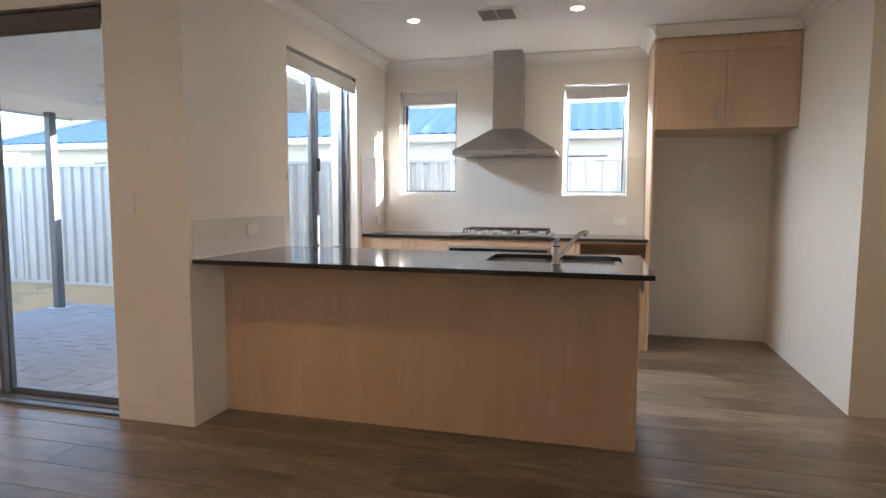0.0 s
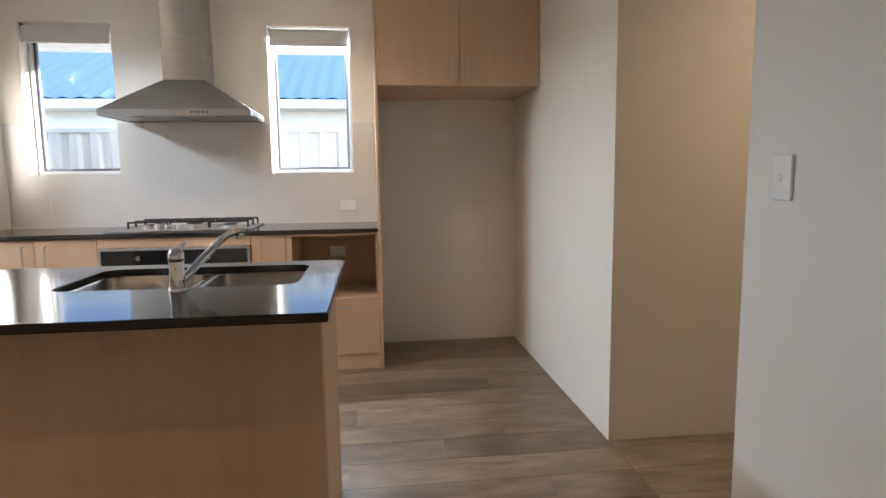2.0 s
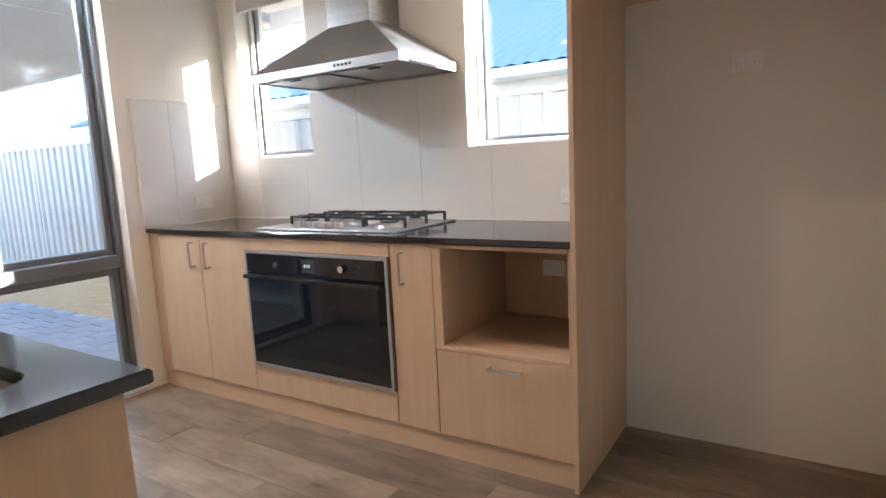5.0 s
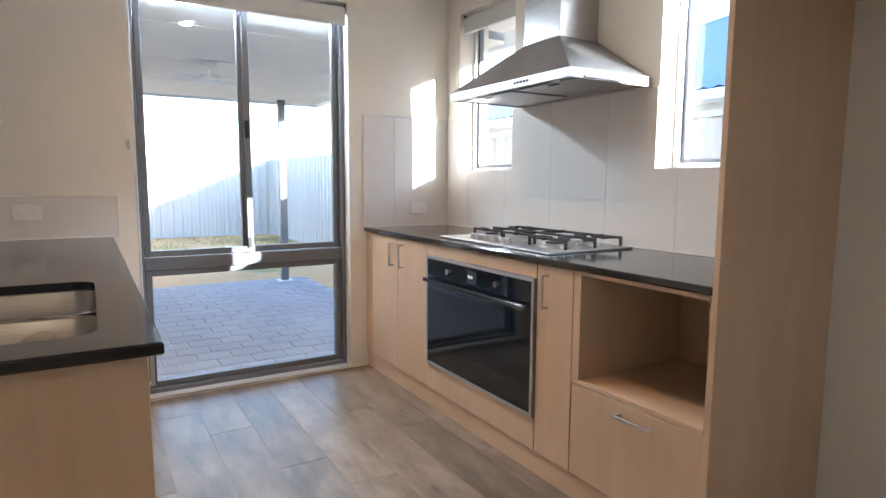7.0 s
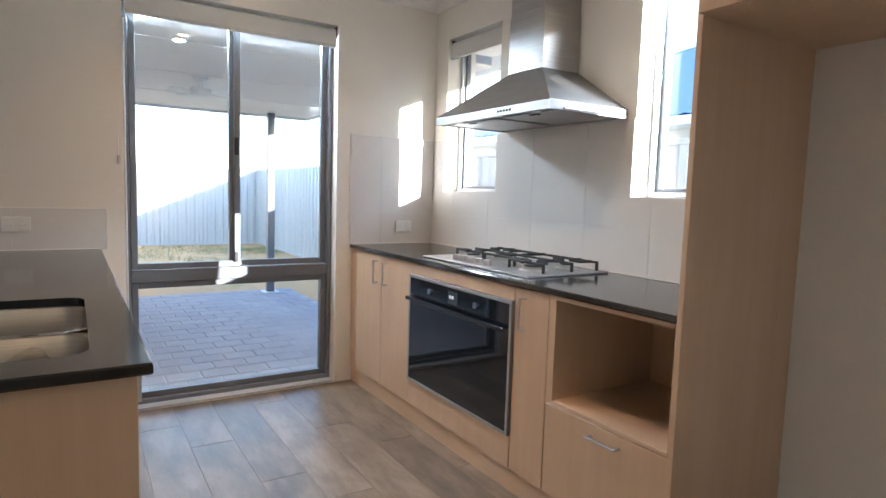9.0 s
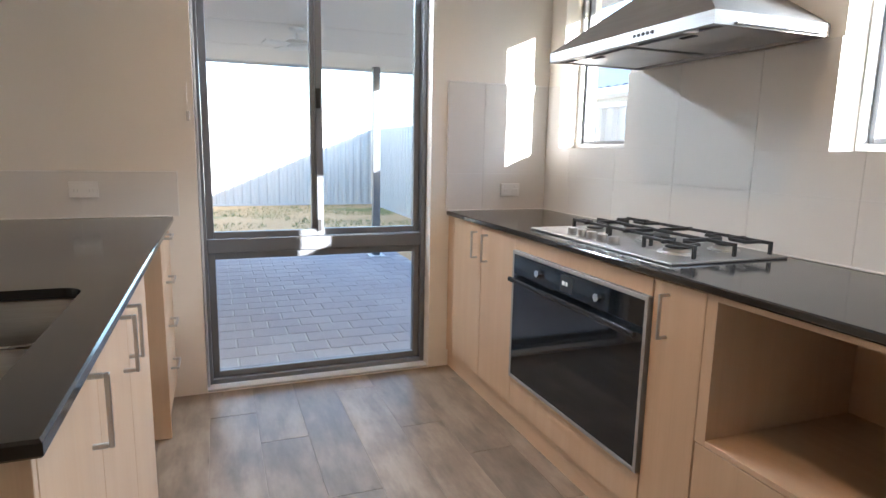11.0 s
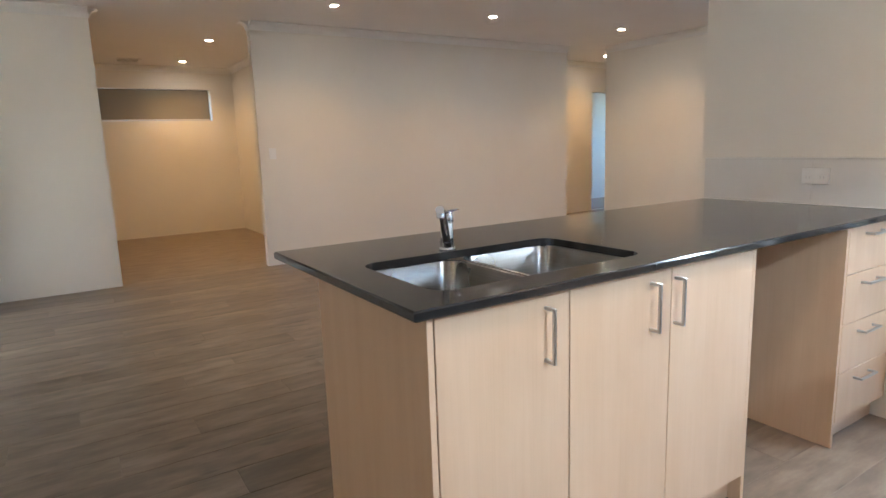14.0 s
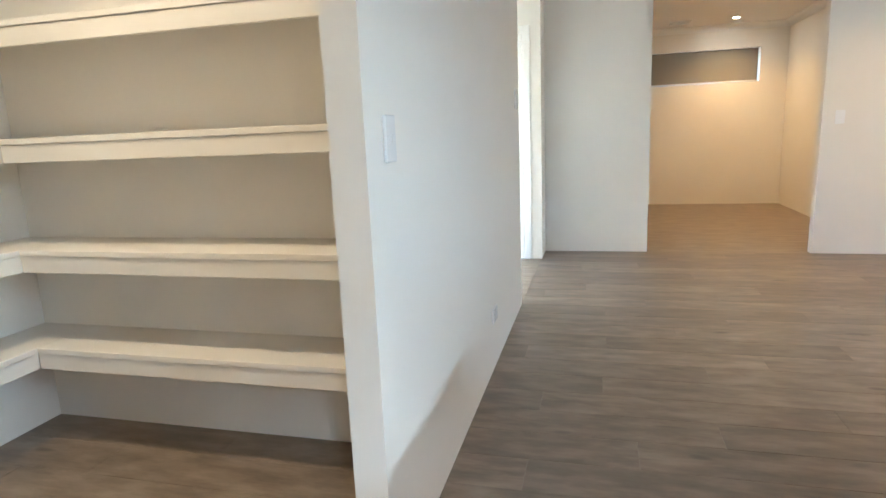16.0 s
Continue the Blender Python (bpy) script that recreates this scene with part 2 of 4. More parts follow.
M_BRICK = pieces_material("cream_brick", (0.56, 0.51, 0.43), (0.70, 0.65, 0.56), 0.9, 60, 0.4, 0.003)
M_MORTAR = surface("mortar", (0.55, 0.53, 0.49), 0.95, var=0.08, bump=0.3)
M_ROOF = surface("blue_grey_roof_steel", (0.20, 0.255, 0.335), 0.62, 0.0, var=0.10, large=0.4, fine=20, bump=0.02)
M_RENDER = surface("white_house_render", (0.74, 0.73, 0.70), 0.8, var=0.04, fine=50, bump=0.2)
M_GUTTER = surface("white_gutter", (0.78, 0.79, 0.80), 0.35, var=0.02, bump=0.0)


# ---- mesh helpers ----
def box(bm, x0, x1, y0, y1, z0, z1, bev=0.0, seg=2):
    m = Matrix.LocRotScale(((x0 + x1) / 2, (y0 + y1) / 2, (z0 + z1) / 2), None, (abs(x1 - x0), abs(y1 - y0), abs(z1 - z0)))
    vs = bmesh.ops.create_cube(bm, size=1, matrix=m)["verts"]
    if bev:
        es = list({e for v in vs for e in v.link_edges})
        bmesh.ops.bevel(bm, geom=es, offset=bev, segments=seg, affect="EDGES", profile=0.5)
    return bm


def boxed(*a, **k):
    return box(bmesh.new(), *a, **k)


def rod(bm, p, q, r0, r1=None, seg=14):
    """A round bar from p to q."""
    p, q = Vector(p), Vector(q)
    way = q - p
    m = Matrix.Translation((p + q) / 2) @ way.to_track_quat("Z", "Y").to_matrix().to_4x4()
    bmesh.ops.create_cone(bm, cap_ends=True, segments=seg, radius1=r0, radius2=r0 if r1 is None else r1, depth=way.length, matrix=m)
    return bm


def tube(bm, pts, r, seg=12):
    """A round tube along points, with closed ends."""
    rings = []
    for i, p in enumerate(pts):
        a, b = Vector(pts[max(0, i - 1)]), Vector(pts[min(len(pts) - 1, i + 1)])
        q = (b - a).to_track_quat("Z", "X").to_matrix()
        rr = r[i] if isinstance(r, (list, tuple)) else r
        rings.append([bm.verts.new(Vector(p) + q @ Vector((rr * math.cos(2 * math.pi * k / seg), rr * math.sin(2 * math.pi * k / seg), 0))) for k in range(seg)])
    for a, b in zip(rings, rings[1:]):
        for k in range(seg):
            bm.faces.new((a[k], a[(k + 1) % seg], b[(k + 1) % seg], b[k]))
    bm.faces.new(rings[0][::-1])
    bm.faces.new(rings[-1])
    return bm


def lathe(bm, cx, cy, profile, seg=24):
    """A turned shape round a vertical axis; profile of (radius, z)."""
    rings = [[bm.verts.new((cx + r * math.cos(2 * math.pi * k / seg), cy + r * math.sin(2 * math.pi * k / seg), z)) for k in range(seg)] for r, z in profile]
    for a, b in zip(rings, rings[1:]):
        for k in range(seg):
            bm.faces.new((a[k], a[(k + 1) % seg], b[(k + 1) % seg], b[k]))
    bm.faces.new(rings[0][::-1])
    bm.faces.new(rings[-1])
    return bm


def rounded(x0, x1, y0, y1, r, n=6):
    """The outline of a rectangle with rounded corners, anticlockwise."""
    out = []
    for cx, cy, a0 in ((x1 - r, y1 - r, 0), (x0 + r, y1 - r, 90), (x0 + r, y0 + r, 180), (x1 - r, y0 + r, 270)):
        out += [(cx + r * math.cos(radians(a0 + 90 * k / n)), cy + r * math.sin(radians(a0 + 90 * k / n))) for k in range(n + 1)]
    return out


def part(name, bm, material, parent=None, label="", smooth=None):
    """Links a bmesh as one mesh object, under a thing or a part."""
    bmesh.ops.recalc_face_normals(bm, faces=bm.faces)
    me = bpy.data.meshes.new(name)
    bm.to_mesh(me)
    bm.free()
    me.materials.append(material)
    if smooth:
        me.shade_smooth()
        if smooth != "all":
            me.set_sharp_from_angle(angle=radians(smooth))
    ob = new(name, me)
    if parent is not None:
        ob.parent = parent
        base = parent
        m = Matrix()
        while base is not None:
            m = base.matrix_parent_inverse @ base.matrix_basis @ m if base.parent else base.matrix_basis @ m
            base = base.parent
        ob.matrix_parent_inverse = m.inverted()
    if label:
        ob["label"] = label
    return ob


def thing(name, label, category, at=(0, 0, 0), group="", kind=""):
    ob = new(name)
    ob.location = at
    ob.empty_display_size = 0.1
    return tagged(ob, label, category, group, kind)


def structure(name, bm, material, label="", smooth=None, category=""):
    return tagged(part(name, bm, material, smooth=smooth), label, category, kind="structure")


def wall(name, along, a0, a1, b0, b1, z0, z1, holes=(), material=None, label="painted plaster wall"):
    """An upright wall along x or y from a0 to a1, b0 to b1 thick, with openings (a0, a1, z0, z1) through it."""
    bm = bmesh.new()

    def block(p, q, s, t):
        if q - p > 1e-5 and t - s > 1e-5:
            box(bm, *((p, q, b0, b1) if along == "x" else (b0, b1, p, q)), s, t)

    at = a0
    for h0, h1, s, t in sorted(holes):
        block(at, h0, z0, z1)
        block(h0, h1, z0, s)
        block(h0, h1, t, z1)
        at = h1
    block(at, a1, z0, z1)
    return structure(name, bm, material or M_WALL, label, category="wall")


# ---- structure ----
CEIL, GROUND, PATIO = 2.53, -0.16, -0.12
W1, W2 = (-1.51, -0.938, 1.256, 2.248), (0.068, 0.626, 1.252, 2.248)
wall("wall_kitchen_north", "x", -1.90, 1.91, 6.08, 6.30, GROUND, CEIL, (W1, W2))
wall("wall_kitchen_west", "y", 3.37, 6.08, -1.90, -1.66, GROUND, CEIL, ((4.19, 5.37, 0.0, 2.25),))
wall("wall_living_north", "x", -9.60, -1.66, 3.15, 3.37, GROUND, CEIL, ((-5.40, -2.147, 0.0, 2.25), (-8.70, -7.35, 0.62, 2.2)))
wall("wall_kitchen_east", "y", 4.275, 6.08, 1.80, 1.91, GROUND, CEIL)
wall("wall_nib", "y", 0.616, 3.355, 1.80, 1.89, GROUND, CEIL, label="painted nib wall beside the pantry")
wall("wall_pantry_south", "x", 1.89, 3.83, 2.510, 2.610, GROUND, CEIL)
wall("wall_pantry_east", "y", 2.610, 4.275, 3.695, 3.83, GROUND, CEIL)
wall("wall_pantry_north", "x", 1.91, 3.83, 4.275, 4.375, GROUND, CEIL)
wall("wall_hall_north", "x", 1.89, 3.83, 0.616, 0.716, GROUND, CEIL)
# the opening is unseen, added to let sun into the hall
wall("wall_hall_east", "y", -0.99, 0.616, 3.73, 3.83, GROUND, CEIL, ((-0.85, -0.05, 0.3, 2.1),))
wall("wall_hall_south", "x", 1.79, 3.83, -0.99, -0.89, GROUND, CEIL, ((1.93, 2.75, 0.0, 2.06),))
wall("wall_corner_east", "y", -1.365, -0.99, 1.79, 1.89, GROUND, CEIL)
wall("wall_south_east", "x", 0.825, 1.79, -1.365, -1.265, GROUND, CEIL)
wall("wall_south", "x", -5.01, -0.585, -1.365, -1.265, GROUND, CEIL)
wall("wall_room_west", "y", -4.863, -1.365, -1.354, -1.254, GROUND, CEIL)
wall("wall_room_east", "y", -4.863, -1.365, 1.40, 1.50, GROUND, CEIL)
wall("wall_room_south", "x", -1.354, 1.50, -5.10, -4.863, GROUND, CEIL, ((-0.905, 0.95, 1.735, 2.205),))
wall("wall_living_west", "y", -1.08, 3.15, -5.84, -5.60, GROUND, CEIL)
wall("wall_corridor_north", "x", -9.36, -5.84, -1.08, -0.98, GROUND, CEIL)
wall("wall_corridor_east", "y", -2.35, -1.365, -5.01, -4.91, GROUND, CEIL)
wall("wall_corridor_south", "x", -9.36, -4.91, -2.45, -2.35, GROUND, CEIL, ((-7.49, -6.67, 0.0, 2.04),))
wall("wall_wing_west", "y", -4.0, 3.15, -9.60, -9.36, GROUND, CEIL, ((-3.8, -2.55, 0.2, 2.2),))
wall("wall_wing_south", "x", -9.36, -6.2, -4.0, -3.9, GROUND, CEIL)
wall("wall_wing_east", "y", -3.9, -2.45, -6.3, -6.2, GROUND, CEIL)
# ceiling over every room, one sheet in two leaves
bm = bmesh.new()
box(bm, -9.60, 3.83, -5.10, 3.37, CEIL, CEIL + 0.12)
box(bm, -1.90, 3.83, 3.37, 6.30, CEIL, CEIL + 0.12)
structure("ceiling", bm, M_CEIL, "white painted plaster ceiling", category="ceiling")
bm = bmesh.new()
box(bm, -9.60, 3.83, -5.10, 3.37, GROUND - 0.2, -0.0014)
box(bm, -1.90, 3.83, 3.37, 6.30, GROUND - 0.2, -0.0014)
floor = structure("floor", bm, M_GROUT, "timber-look plank tiles in staggered rows", category="floor")


def cove(name, p, q, inward):
    """A coved plaster cornice from p to q on a wall; inward points into the room. Ends run square."""
    bm = bmesh.new()
    p, q, inn = Vector((*p, CEIL)), Vector((*q, CEIL)), Vector((*inward, 0))
    prof = [(0.0, 0.0), (0.0, -0.080), (0.010, -0.080)]
    prof += [(0.074 - 0.062 * math.cos(radians(a)), -0.074 + 0.062 * math.sin(radians(a))) for a in range(0, 91, 15)]
    prof += [(0.080, -0.010), (0.080, 0.0)]
    rows = [[bm.verts.new(e + inn * u + Vector((0, 0, v - 0.001))) for u, v in prof] for e in (p, q)]
    k = len(prof)
    for i in range(k):
        bm.faces.new((rows[0][i], rows[0][(i + 1) % k], rows[1][(i + 1) % k], rows[1][i]))
    bm.faces.new(rows[0])
    bm.faces.new(rows[1][::-1])
    return structure(name, bm, M_TRIM, "white coved plaster cornice", 40, "cornice")


cove("cornice_1", (-1.66, 6.08), (0.782, 6.08), (0, -1))
cove("cornice_2", (-1.66, 3.15), (-1.66, 6.08), (1, 0))
cove("cornice_3", (1.80, 4.275), (1.80, 5.434), (-1, 0))
cove("cornice_4", (0.782, 5.434), (1.80, 5.434), (0, -1))
cove("cornice_5", (1.80, 0.616), (1.80, 3.355), (-1, 0))
cove("cornice_6", (-5.01, -1.265), (-0.585, -1.265), (0, 1))
cove("cornice_7", (0.825, -1.265), (1.79, -1.265), (0, 1))
cove("cornice_8", (-5.60, -1.08), (-5.60, 3.15), (1, 0))
cove("cornice_9", (-5.60, 3.15), (-1.66, 3.15), (0, -1))
cove("cornice_10", (-0.585, -1.365), (-0.585, -1.265), (1, 0))
cove("cornice_11", (0.825, -1.365), (0.825, -1.265), (-1, 0))
cove("cornice_12", (-1.254, -4.863), (1.40, -4.863), (0, 1))
cove("cornice_13", (-1.254, -4.863), (-1.254, -1.365), (1, 0))
cove("cornice_14", (1.79, -1.265), (1.79, -0.89), (-1, 0))
cove("cornice_15", (0.782, 5.354), (0.782, 6.08), (-1, 0))
cove("cornice_16", (-8.0, -2.35), (-5.01, -2.35), (0, 1))


# ---- windows and doors ----
def pane(parent, *b):
    ob = part("pane", boxed(*b), M_GLASS, parent)
    ob.visible_shadow = False
    return ob


def frame_ring(bm, along, a0, a1, z0, z1, b0, b1, w, bev=0.003):
    """Four bars round an opening; along the wall's axis a, and b the depth."""
    for p, q, s, t in ((a0, a0 + w, z0, z1), (a1 - w, a1, z0, z1), (a0 + w, a1 - w, z0, z0 + w), (a0 + w, a1 - w, z1 - w, z1)):
        box(bm, *((p, q, b0, b1) if along == "x" else (b0, b1, p, q)), s, t, bev, 1)
    return bm


def bar(bm, along, a0, a1, b0, b1, z0, z1, bev=0.003):
    return box(bm, *((a0, a1, b0, b1) if along == "x" else (b0, b1, a0, a1)), z0, z1, bev, 1)


# full-height window by the back bench: two sliding sashes over a fixed light
win = thing("window_1", "tall grey aluminium window with sliding sashes over a fixed pane", "window", (-1.78, 4.78, 0), kind="structure")
part("window_frame", frame_ring(bmesh.new(), "y", 4.192, 5.368, 0.012, 2.248, -1.83, -1.735, 0.026), M_ALU, win)
part("transom", bar(bmesh.new(), "y", 4.219, 5.341, -1.825, -1.738, 0.700, 0.770), M_ALU, win)
bm = frame_ring(bmesh.new(), "y", 4.220, 5.340, 0.040, 0.698, -1.80, -1.755, 0.034)
part("lower_sash", bm, M_ALU, win)
pane(win, -1.780, -1.774, 4.254, 5.306, 0.074, 0.664)
for n, (a, b, x0) in enumerate(((4.220, 4.800, -1.772), (4.742, 5.340, -1.806))):
    sash = part("sliding_sash", frame_ring(bmesh.new(), "y", a, b, 0.773, 2.220, x0, x0 + 0.032, 0.034), M_ALU, win)
    pane(sash, x0 + 0.013, x0 + 0.019, a + 0.034, b - 0.034, 0.807, 2.186)
    if n == 0:
        part("latch", boxed(x0 + 0.032, x0 + 0.052, 4.764, 4.788, 1.43, 1.53, bev=0.004), M_DARK, sash, "black sash latch")
        part("latch", boxed(x0 + 0.032, x0 + 0.046, 4.764, 4.786, 0.80, 0.86, bev=0.004), M_DARK, sash, "black sash latch")
part("window_sill", boxed(-1.735, -1.664, 4.194, 5.366, 0.001, 0.014, bev=0.003), M_ALU_LIGHT, win, "pale aluminium sill")
trimmed = boxed(-1.738, -1.700, 4.194, 4.204, 0.016, 2.1, bev=0.002)
part("reveal_bead", trimmed, M_ALU_LIGHT, win)


def roller_blind(name, along, a0, a1, b, z0, z1, fabric, label, drop=None):
    """A rolled-up blind: a roll of fabric with a straight front, end brackets and a bottom rail."""
    th = thing(name, label, "blind", (((a0 + a1) / 2, b, z1) if along == "x" else (b, (a0 + a1) / 2, z1)), "roller blinds")
    r = 0.026
    bm = bmesh.new()
    p, q = ((a0, b, z1 - 0.035), (a1, b, z1 - 0.035)) if along == "x" else ((b, a0, z1 - 0.035), (b, a1, z1 - 0.035))
    rod(bm, p, q, r, seg=20)
    part("roll", bm, fabric, th, smooth=40)
    side = 1 if along == "y" else -1
    part("fabric", bar(bmesh.new(), along, a0, a1, b + side * r, b + side * (r + 0.004), z0 + 0.018, z1 - 0.03, 0.001), fabric, th)
    part("bottom_rail", bar(bmesh.new(), along, a0, a1, b + side * (r - 0.006), b + side * (r + 0.011), z0, z0 + 0.02, 0.004), fabric, th)
    for e in (a0 - 0.006, a1 + 0.002):
        part("bracket", bar(bmesh.new(), along, e, e + 0.004, b - 0.025, b + 0.03, z1 - 0.065, z1 - 0.001, 0.001), M_DARK, th, "dark steel bracket")
    return th


roller_blind("roller_blind", "y", 4.202, 5.358, -1.700, 2.115, 2.246, M_BLIND, "rolled-up white roller blind over the tall window")
cleat = thing("blind_cord_cleat", "small metal cord cleat beside the window", "cleat", (-1.655, 4.145, 1.3))
part("cord", tube(bmesh.new(), [(-1.652, 4.165, 1.52), (-1.648, 4.163, 1.44), (-1.650, 4.165, 1.36)], 0.002, 8), M_PLASTIC, cleat)
part("cleat_body", boxed(-1.6595, -1.645, 4.158, 4.174, 1.345, 1.390, bev=0.004), M_NICKEL, cleat)

for n, (a0, a1, z0, z1) in enumerate((W1, W2)):
    w = thing(f"window_{n + 2}", "small aluminium window above the back bench", "window", ((a0 + a1) / 2, 6.22, z0), kind="structure")
    part("window_frame", frame_ring(bmesh.new(), "x", a0 + 0.002, a1 - 0.002, z0 + 0.002, z1 - 0.002, 6.180, 6.255, 0.022), M_ALU_LIGHT, w)
    sash = part("sash", frame_ring(bmesh.new(), "x", a0 + 0.025, a1 - 0.025, z0 + 0.025, z1 - 0.025, 6.205, 6.235, 0.017), M_ALU, w)
    pane(sash, a0 + 0.042, a1 - 0.042, 6.216, 6.222, z0 + 0.042, z1 - 0.042)
    roller_blind("roller_blind", "x", a0 + 0.012, a1 - 0.012, 6.125, 2.118, 2.246, M_BLIND, "rolled-up white roller blind in a small window")

# sliding door from the living area to the patio
sd = thing("door_1", "grey aluminium sliding glass door to the paved patio", "sliding door", (-3.77, 3.27, 0), kind="structure")
part("door_frame", frame_ring(bmesh.new(), "x", -5.398, -2.149, 0.002, 2.248, 3.21, 3.33, 0.024), M_ALU, sd)
for a, b, y in ((-5.373, -4.540, 3.275), (-4.595, -3.720, 3.225), (-3.775, -3.055, 3.225), (-3.095, -2.174, 3.275)):
    leaf = part("sliding_panel", frame_ring(bmesh.new(), "x", a, b, 0.027, 2.222, y, y + 0.034, 0.034), M_ALU, sd)
    pane(leaf, a + 0.034, b - 0.034, y + 0.014, y + 0.020, 0.061, 2.188)
part("track", boxed(-5.395, -2.152, 3.155, 3.209, 0.001, 0.020, bev=0.004), M_ALU, sd)
roller_blind("roller_blind", "x", -5.38, -2.17, 3.190, 2.112, 2.246, M_BLIND_DARK, "rolled-up dark grey roller blind over the sliding door")

# bedroom window in the far wing, seen across the patio
bw = thing("window_4", "grey aluminium window in the far wing of the house", "window", (-8.02, 3.3, 0.62), kind="structure")
part("window_frame", frame_ring(bmesh.new(), "x", -8.698, -7.352, 0.622, 2.198, 3.28, 3.36, 0.045), M_ALU, bw)
part("mullion", bar(bmesh.new(), "x", -8.05, -7.99, 3.285, 3.355, 0.667, 2.153), M_ALU, bw)
pane(bw, -8.653, -8.05, 3.315, 3.321, 0.667, 2.153)
pane(bw, -7.99, -7.397, 3.315, 3.321, 0.667, 2.153)

# high window of the room beyond the opening, blind drawn
hw = thing("window_5", "wide high window with its blind drawn", "window", (0, -4.98, 1.735), kind="structure")
part("window_frame", frame_ring(bmesh.new(), "x", -0.903, 0.948, 1.737, 2.203, -5.06, -4.99, 0.035), M_ALU_LIGHT, hw)
pane(hw, -0.868, 0.913, -5.03, -5.024, 1.772, 2.168)
hb = thing("roller_blind", "drawn warm grey roller blind in a high window", "blind", (0, -4.91, 2.2), "roller blinds")
part("fabric", boxed(-0.880, 0.925, -4.908, -4.904, 1.760, 2.18, bev=0.001), M_BLIND_GREY, hb)
part("bottom_rail", boxed(-0.880, 0.925, -4.914, -4.898, 1.745, 1.762, bev=0.004), M_BLIND, hb)
part("roll", rod(bmesh.new(), (-0.880, -4.925, 2.178), (0.925, -4.925, 2.178), 0.022, seg=16), M_BLIND_GREY, hb, smooth=40)

# west window of the little room off the corridor
cw = thing("window_6", "obscure-lit bathroom window in white frame", "window", (-9.48, -3.17, 0.2), kind="structure")
part("window_frame", frame_ring(bmesh.new(), "y", -3.798, -2.552, 0.202, 2.198, -9.52, -9.44, 0.04), M_ALU_LIGHT, cw)
pane(cw, -9.48, -9.474, -3.758, -2.592, 0.242, 2.158)


# no window is known here; this one is added to brighten the hall door
hl = thing("window_7", "narrow unseen window added to light the side hall", "window", (3.78, -0.45, 0.3), kind="structure")
part("window_frame", frame_ring(bmesh.new(), "y", -0.848, -0.052, 0.302, 2.098, 3.75, 3.82, 0.035), M_ALU_LIGHT, hl)
pane(hl, 3.785, 3.791, -0.813, -0.087, 0.337, 2.063)


def hinged_door(name, x0, x1, y_face, depth, facing, label):
    """A flush white door in its jamb and architrave, in a wall along x."""
    th = thing(name, label, "door", ((x0 + x1) / 2, y_face, 0), kind="structure")
    top = 2.06
    s = facing
    for a, b in ((x0, x0 + 0.025), (x1 - 0.025, x1)):
        part("jamb", boxed(a, b, *sorted((y_face, y_face - s * depth)), 0, top - 0.001), M_TRIM, th)
    part("head", boxed(x0 + 0.025, x1 - 0.025, *sorted((y_face, y_face - s * depth)), top - 0.025, top - 0.001), M_TRIM, th)
    for a, b, z0, z1 in ((x0 - 0.045, x0 + 0.012, 0, top + 0.045), (x1 - 0.012, x1 + 0.045, 0, top + 0.045), (x0 + 0.012, x1 - 0.012, top - 0.012, top + 0.045)):
        part("architrave", boxed(a, b, *sorted((y_face + s * 0.001, y_face + s * 0.016)), z0, z1, bev=0.004), M_TRIM, th)
    leaf = part("door_leaf", boxed(x0 + 0.028, x1 - 0.028, *sorted((y_face - s * 0.045, y_face - s * 0.010)), 0.008, top - 0.028, bev=0.003), M_TRIM, th, "white painted flush door")
    hx = x1 - 0.09
    part("door_handle", tube(bmesh.new(), [(hx, y_face - s * 0.01, 1.02), (hx, y_face + s * 0.045, 1.02), (hx - 0.02, y_face + s * 0.055, 1.02), (hx - 0.11, y_face + s * 0.055, 1.02)], 0.009), M_NICKEL, leaf, "satin nickel lever handle", "all")
    return th


hinged_door("door_2", 1.93, 2.75, -0.89, 0.10, 1, "white flush door in the side hall, closed")


# ---- fittings on walls and ceilings ----
def plate(name, label, category, at, normal, w, h, kind_of, group="switches and sockets"):
    """A wall plate; normal is x+, x-, y+ or y-. kind_of: switch, double (power point), blank."""
    th = thing(name, label, category, at, group)
    ax, sg = normal[0], (1 if normal[1] == "+" else -1)

    def b(u0, u1, z0, z1, d0, d1, bev):
        bm = bmesh.new()
        a, c = sorted((sg * d0, sg * d1))
        if ax == "y":
            return box(bm, at[0] + u0, at[0] + u1, at[1] + a, at[1] + c, at[2] + z0, at[2] + z1, bev)
        return box(bm, at[0] + a, at[0] + c, at[1] + u0, at[1] + u1, at[2] + z0, at[2] + z1, bev)

    part("plate", b(-w / 2, w / 2, -h / 2, h / 2, 0.0005, 0.010, 0.003), M_PLASTIC, th)
    if kind_of == "switch":
        part("rocker", b(-0.006, 0.006, -0.009, 0.009, 0.009, 0.0135, 0.0015), M_PLASTIC, th)
    elif kind_of == "double":
        for u in (-0.030, 0.030):
            part("socket", b(u - 0.017, u + 0.017, -0.026, 0.008, 0.0095, 0.0115, 0.001), M_PLASTIC, th)
            for v in (-0.007, 0.007):
                part("slot", b(u + v - 0.0015, u + v + 0.0015, -0.012, 0.0, 0.0112, 0.0120, 0.0), M_SLOT, th)
            part("rocker", b(u - 0.006, u + 0.006, 0.013, 0.027, 0.0095, 0.0130, 0.0012), M_PLASTIC, th)
    else:
        part("cover", b(-w / 2 + 0.006, w / 2 - 0.006, -h / 2 + 0.006, h / 2 - 0.006, 0.0095, 0.0115, 0.001), M_PLASTIC, th)
    return th


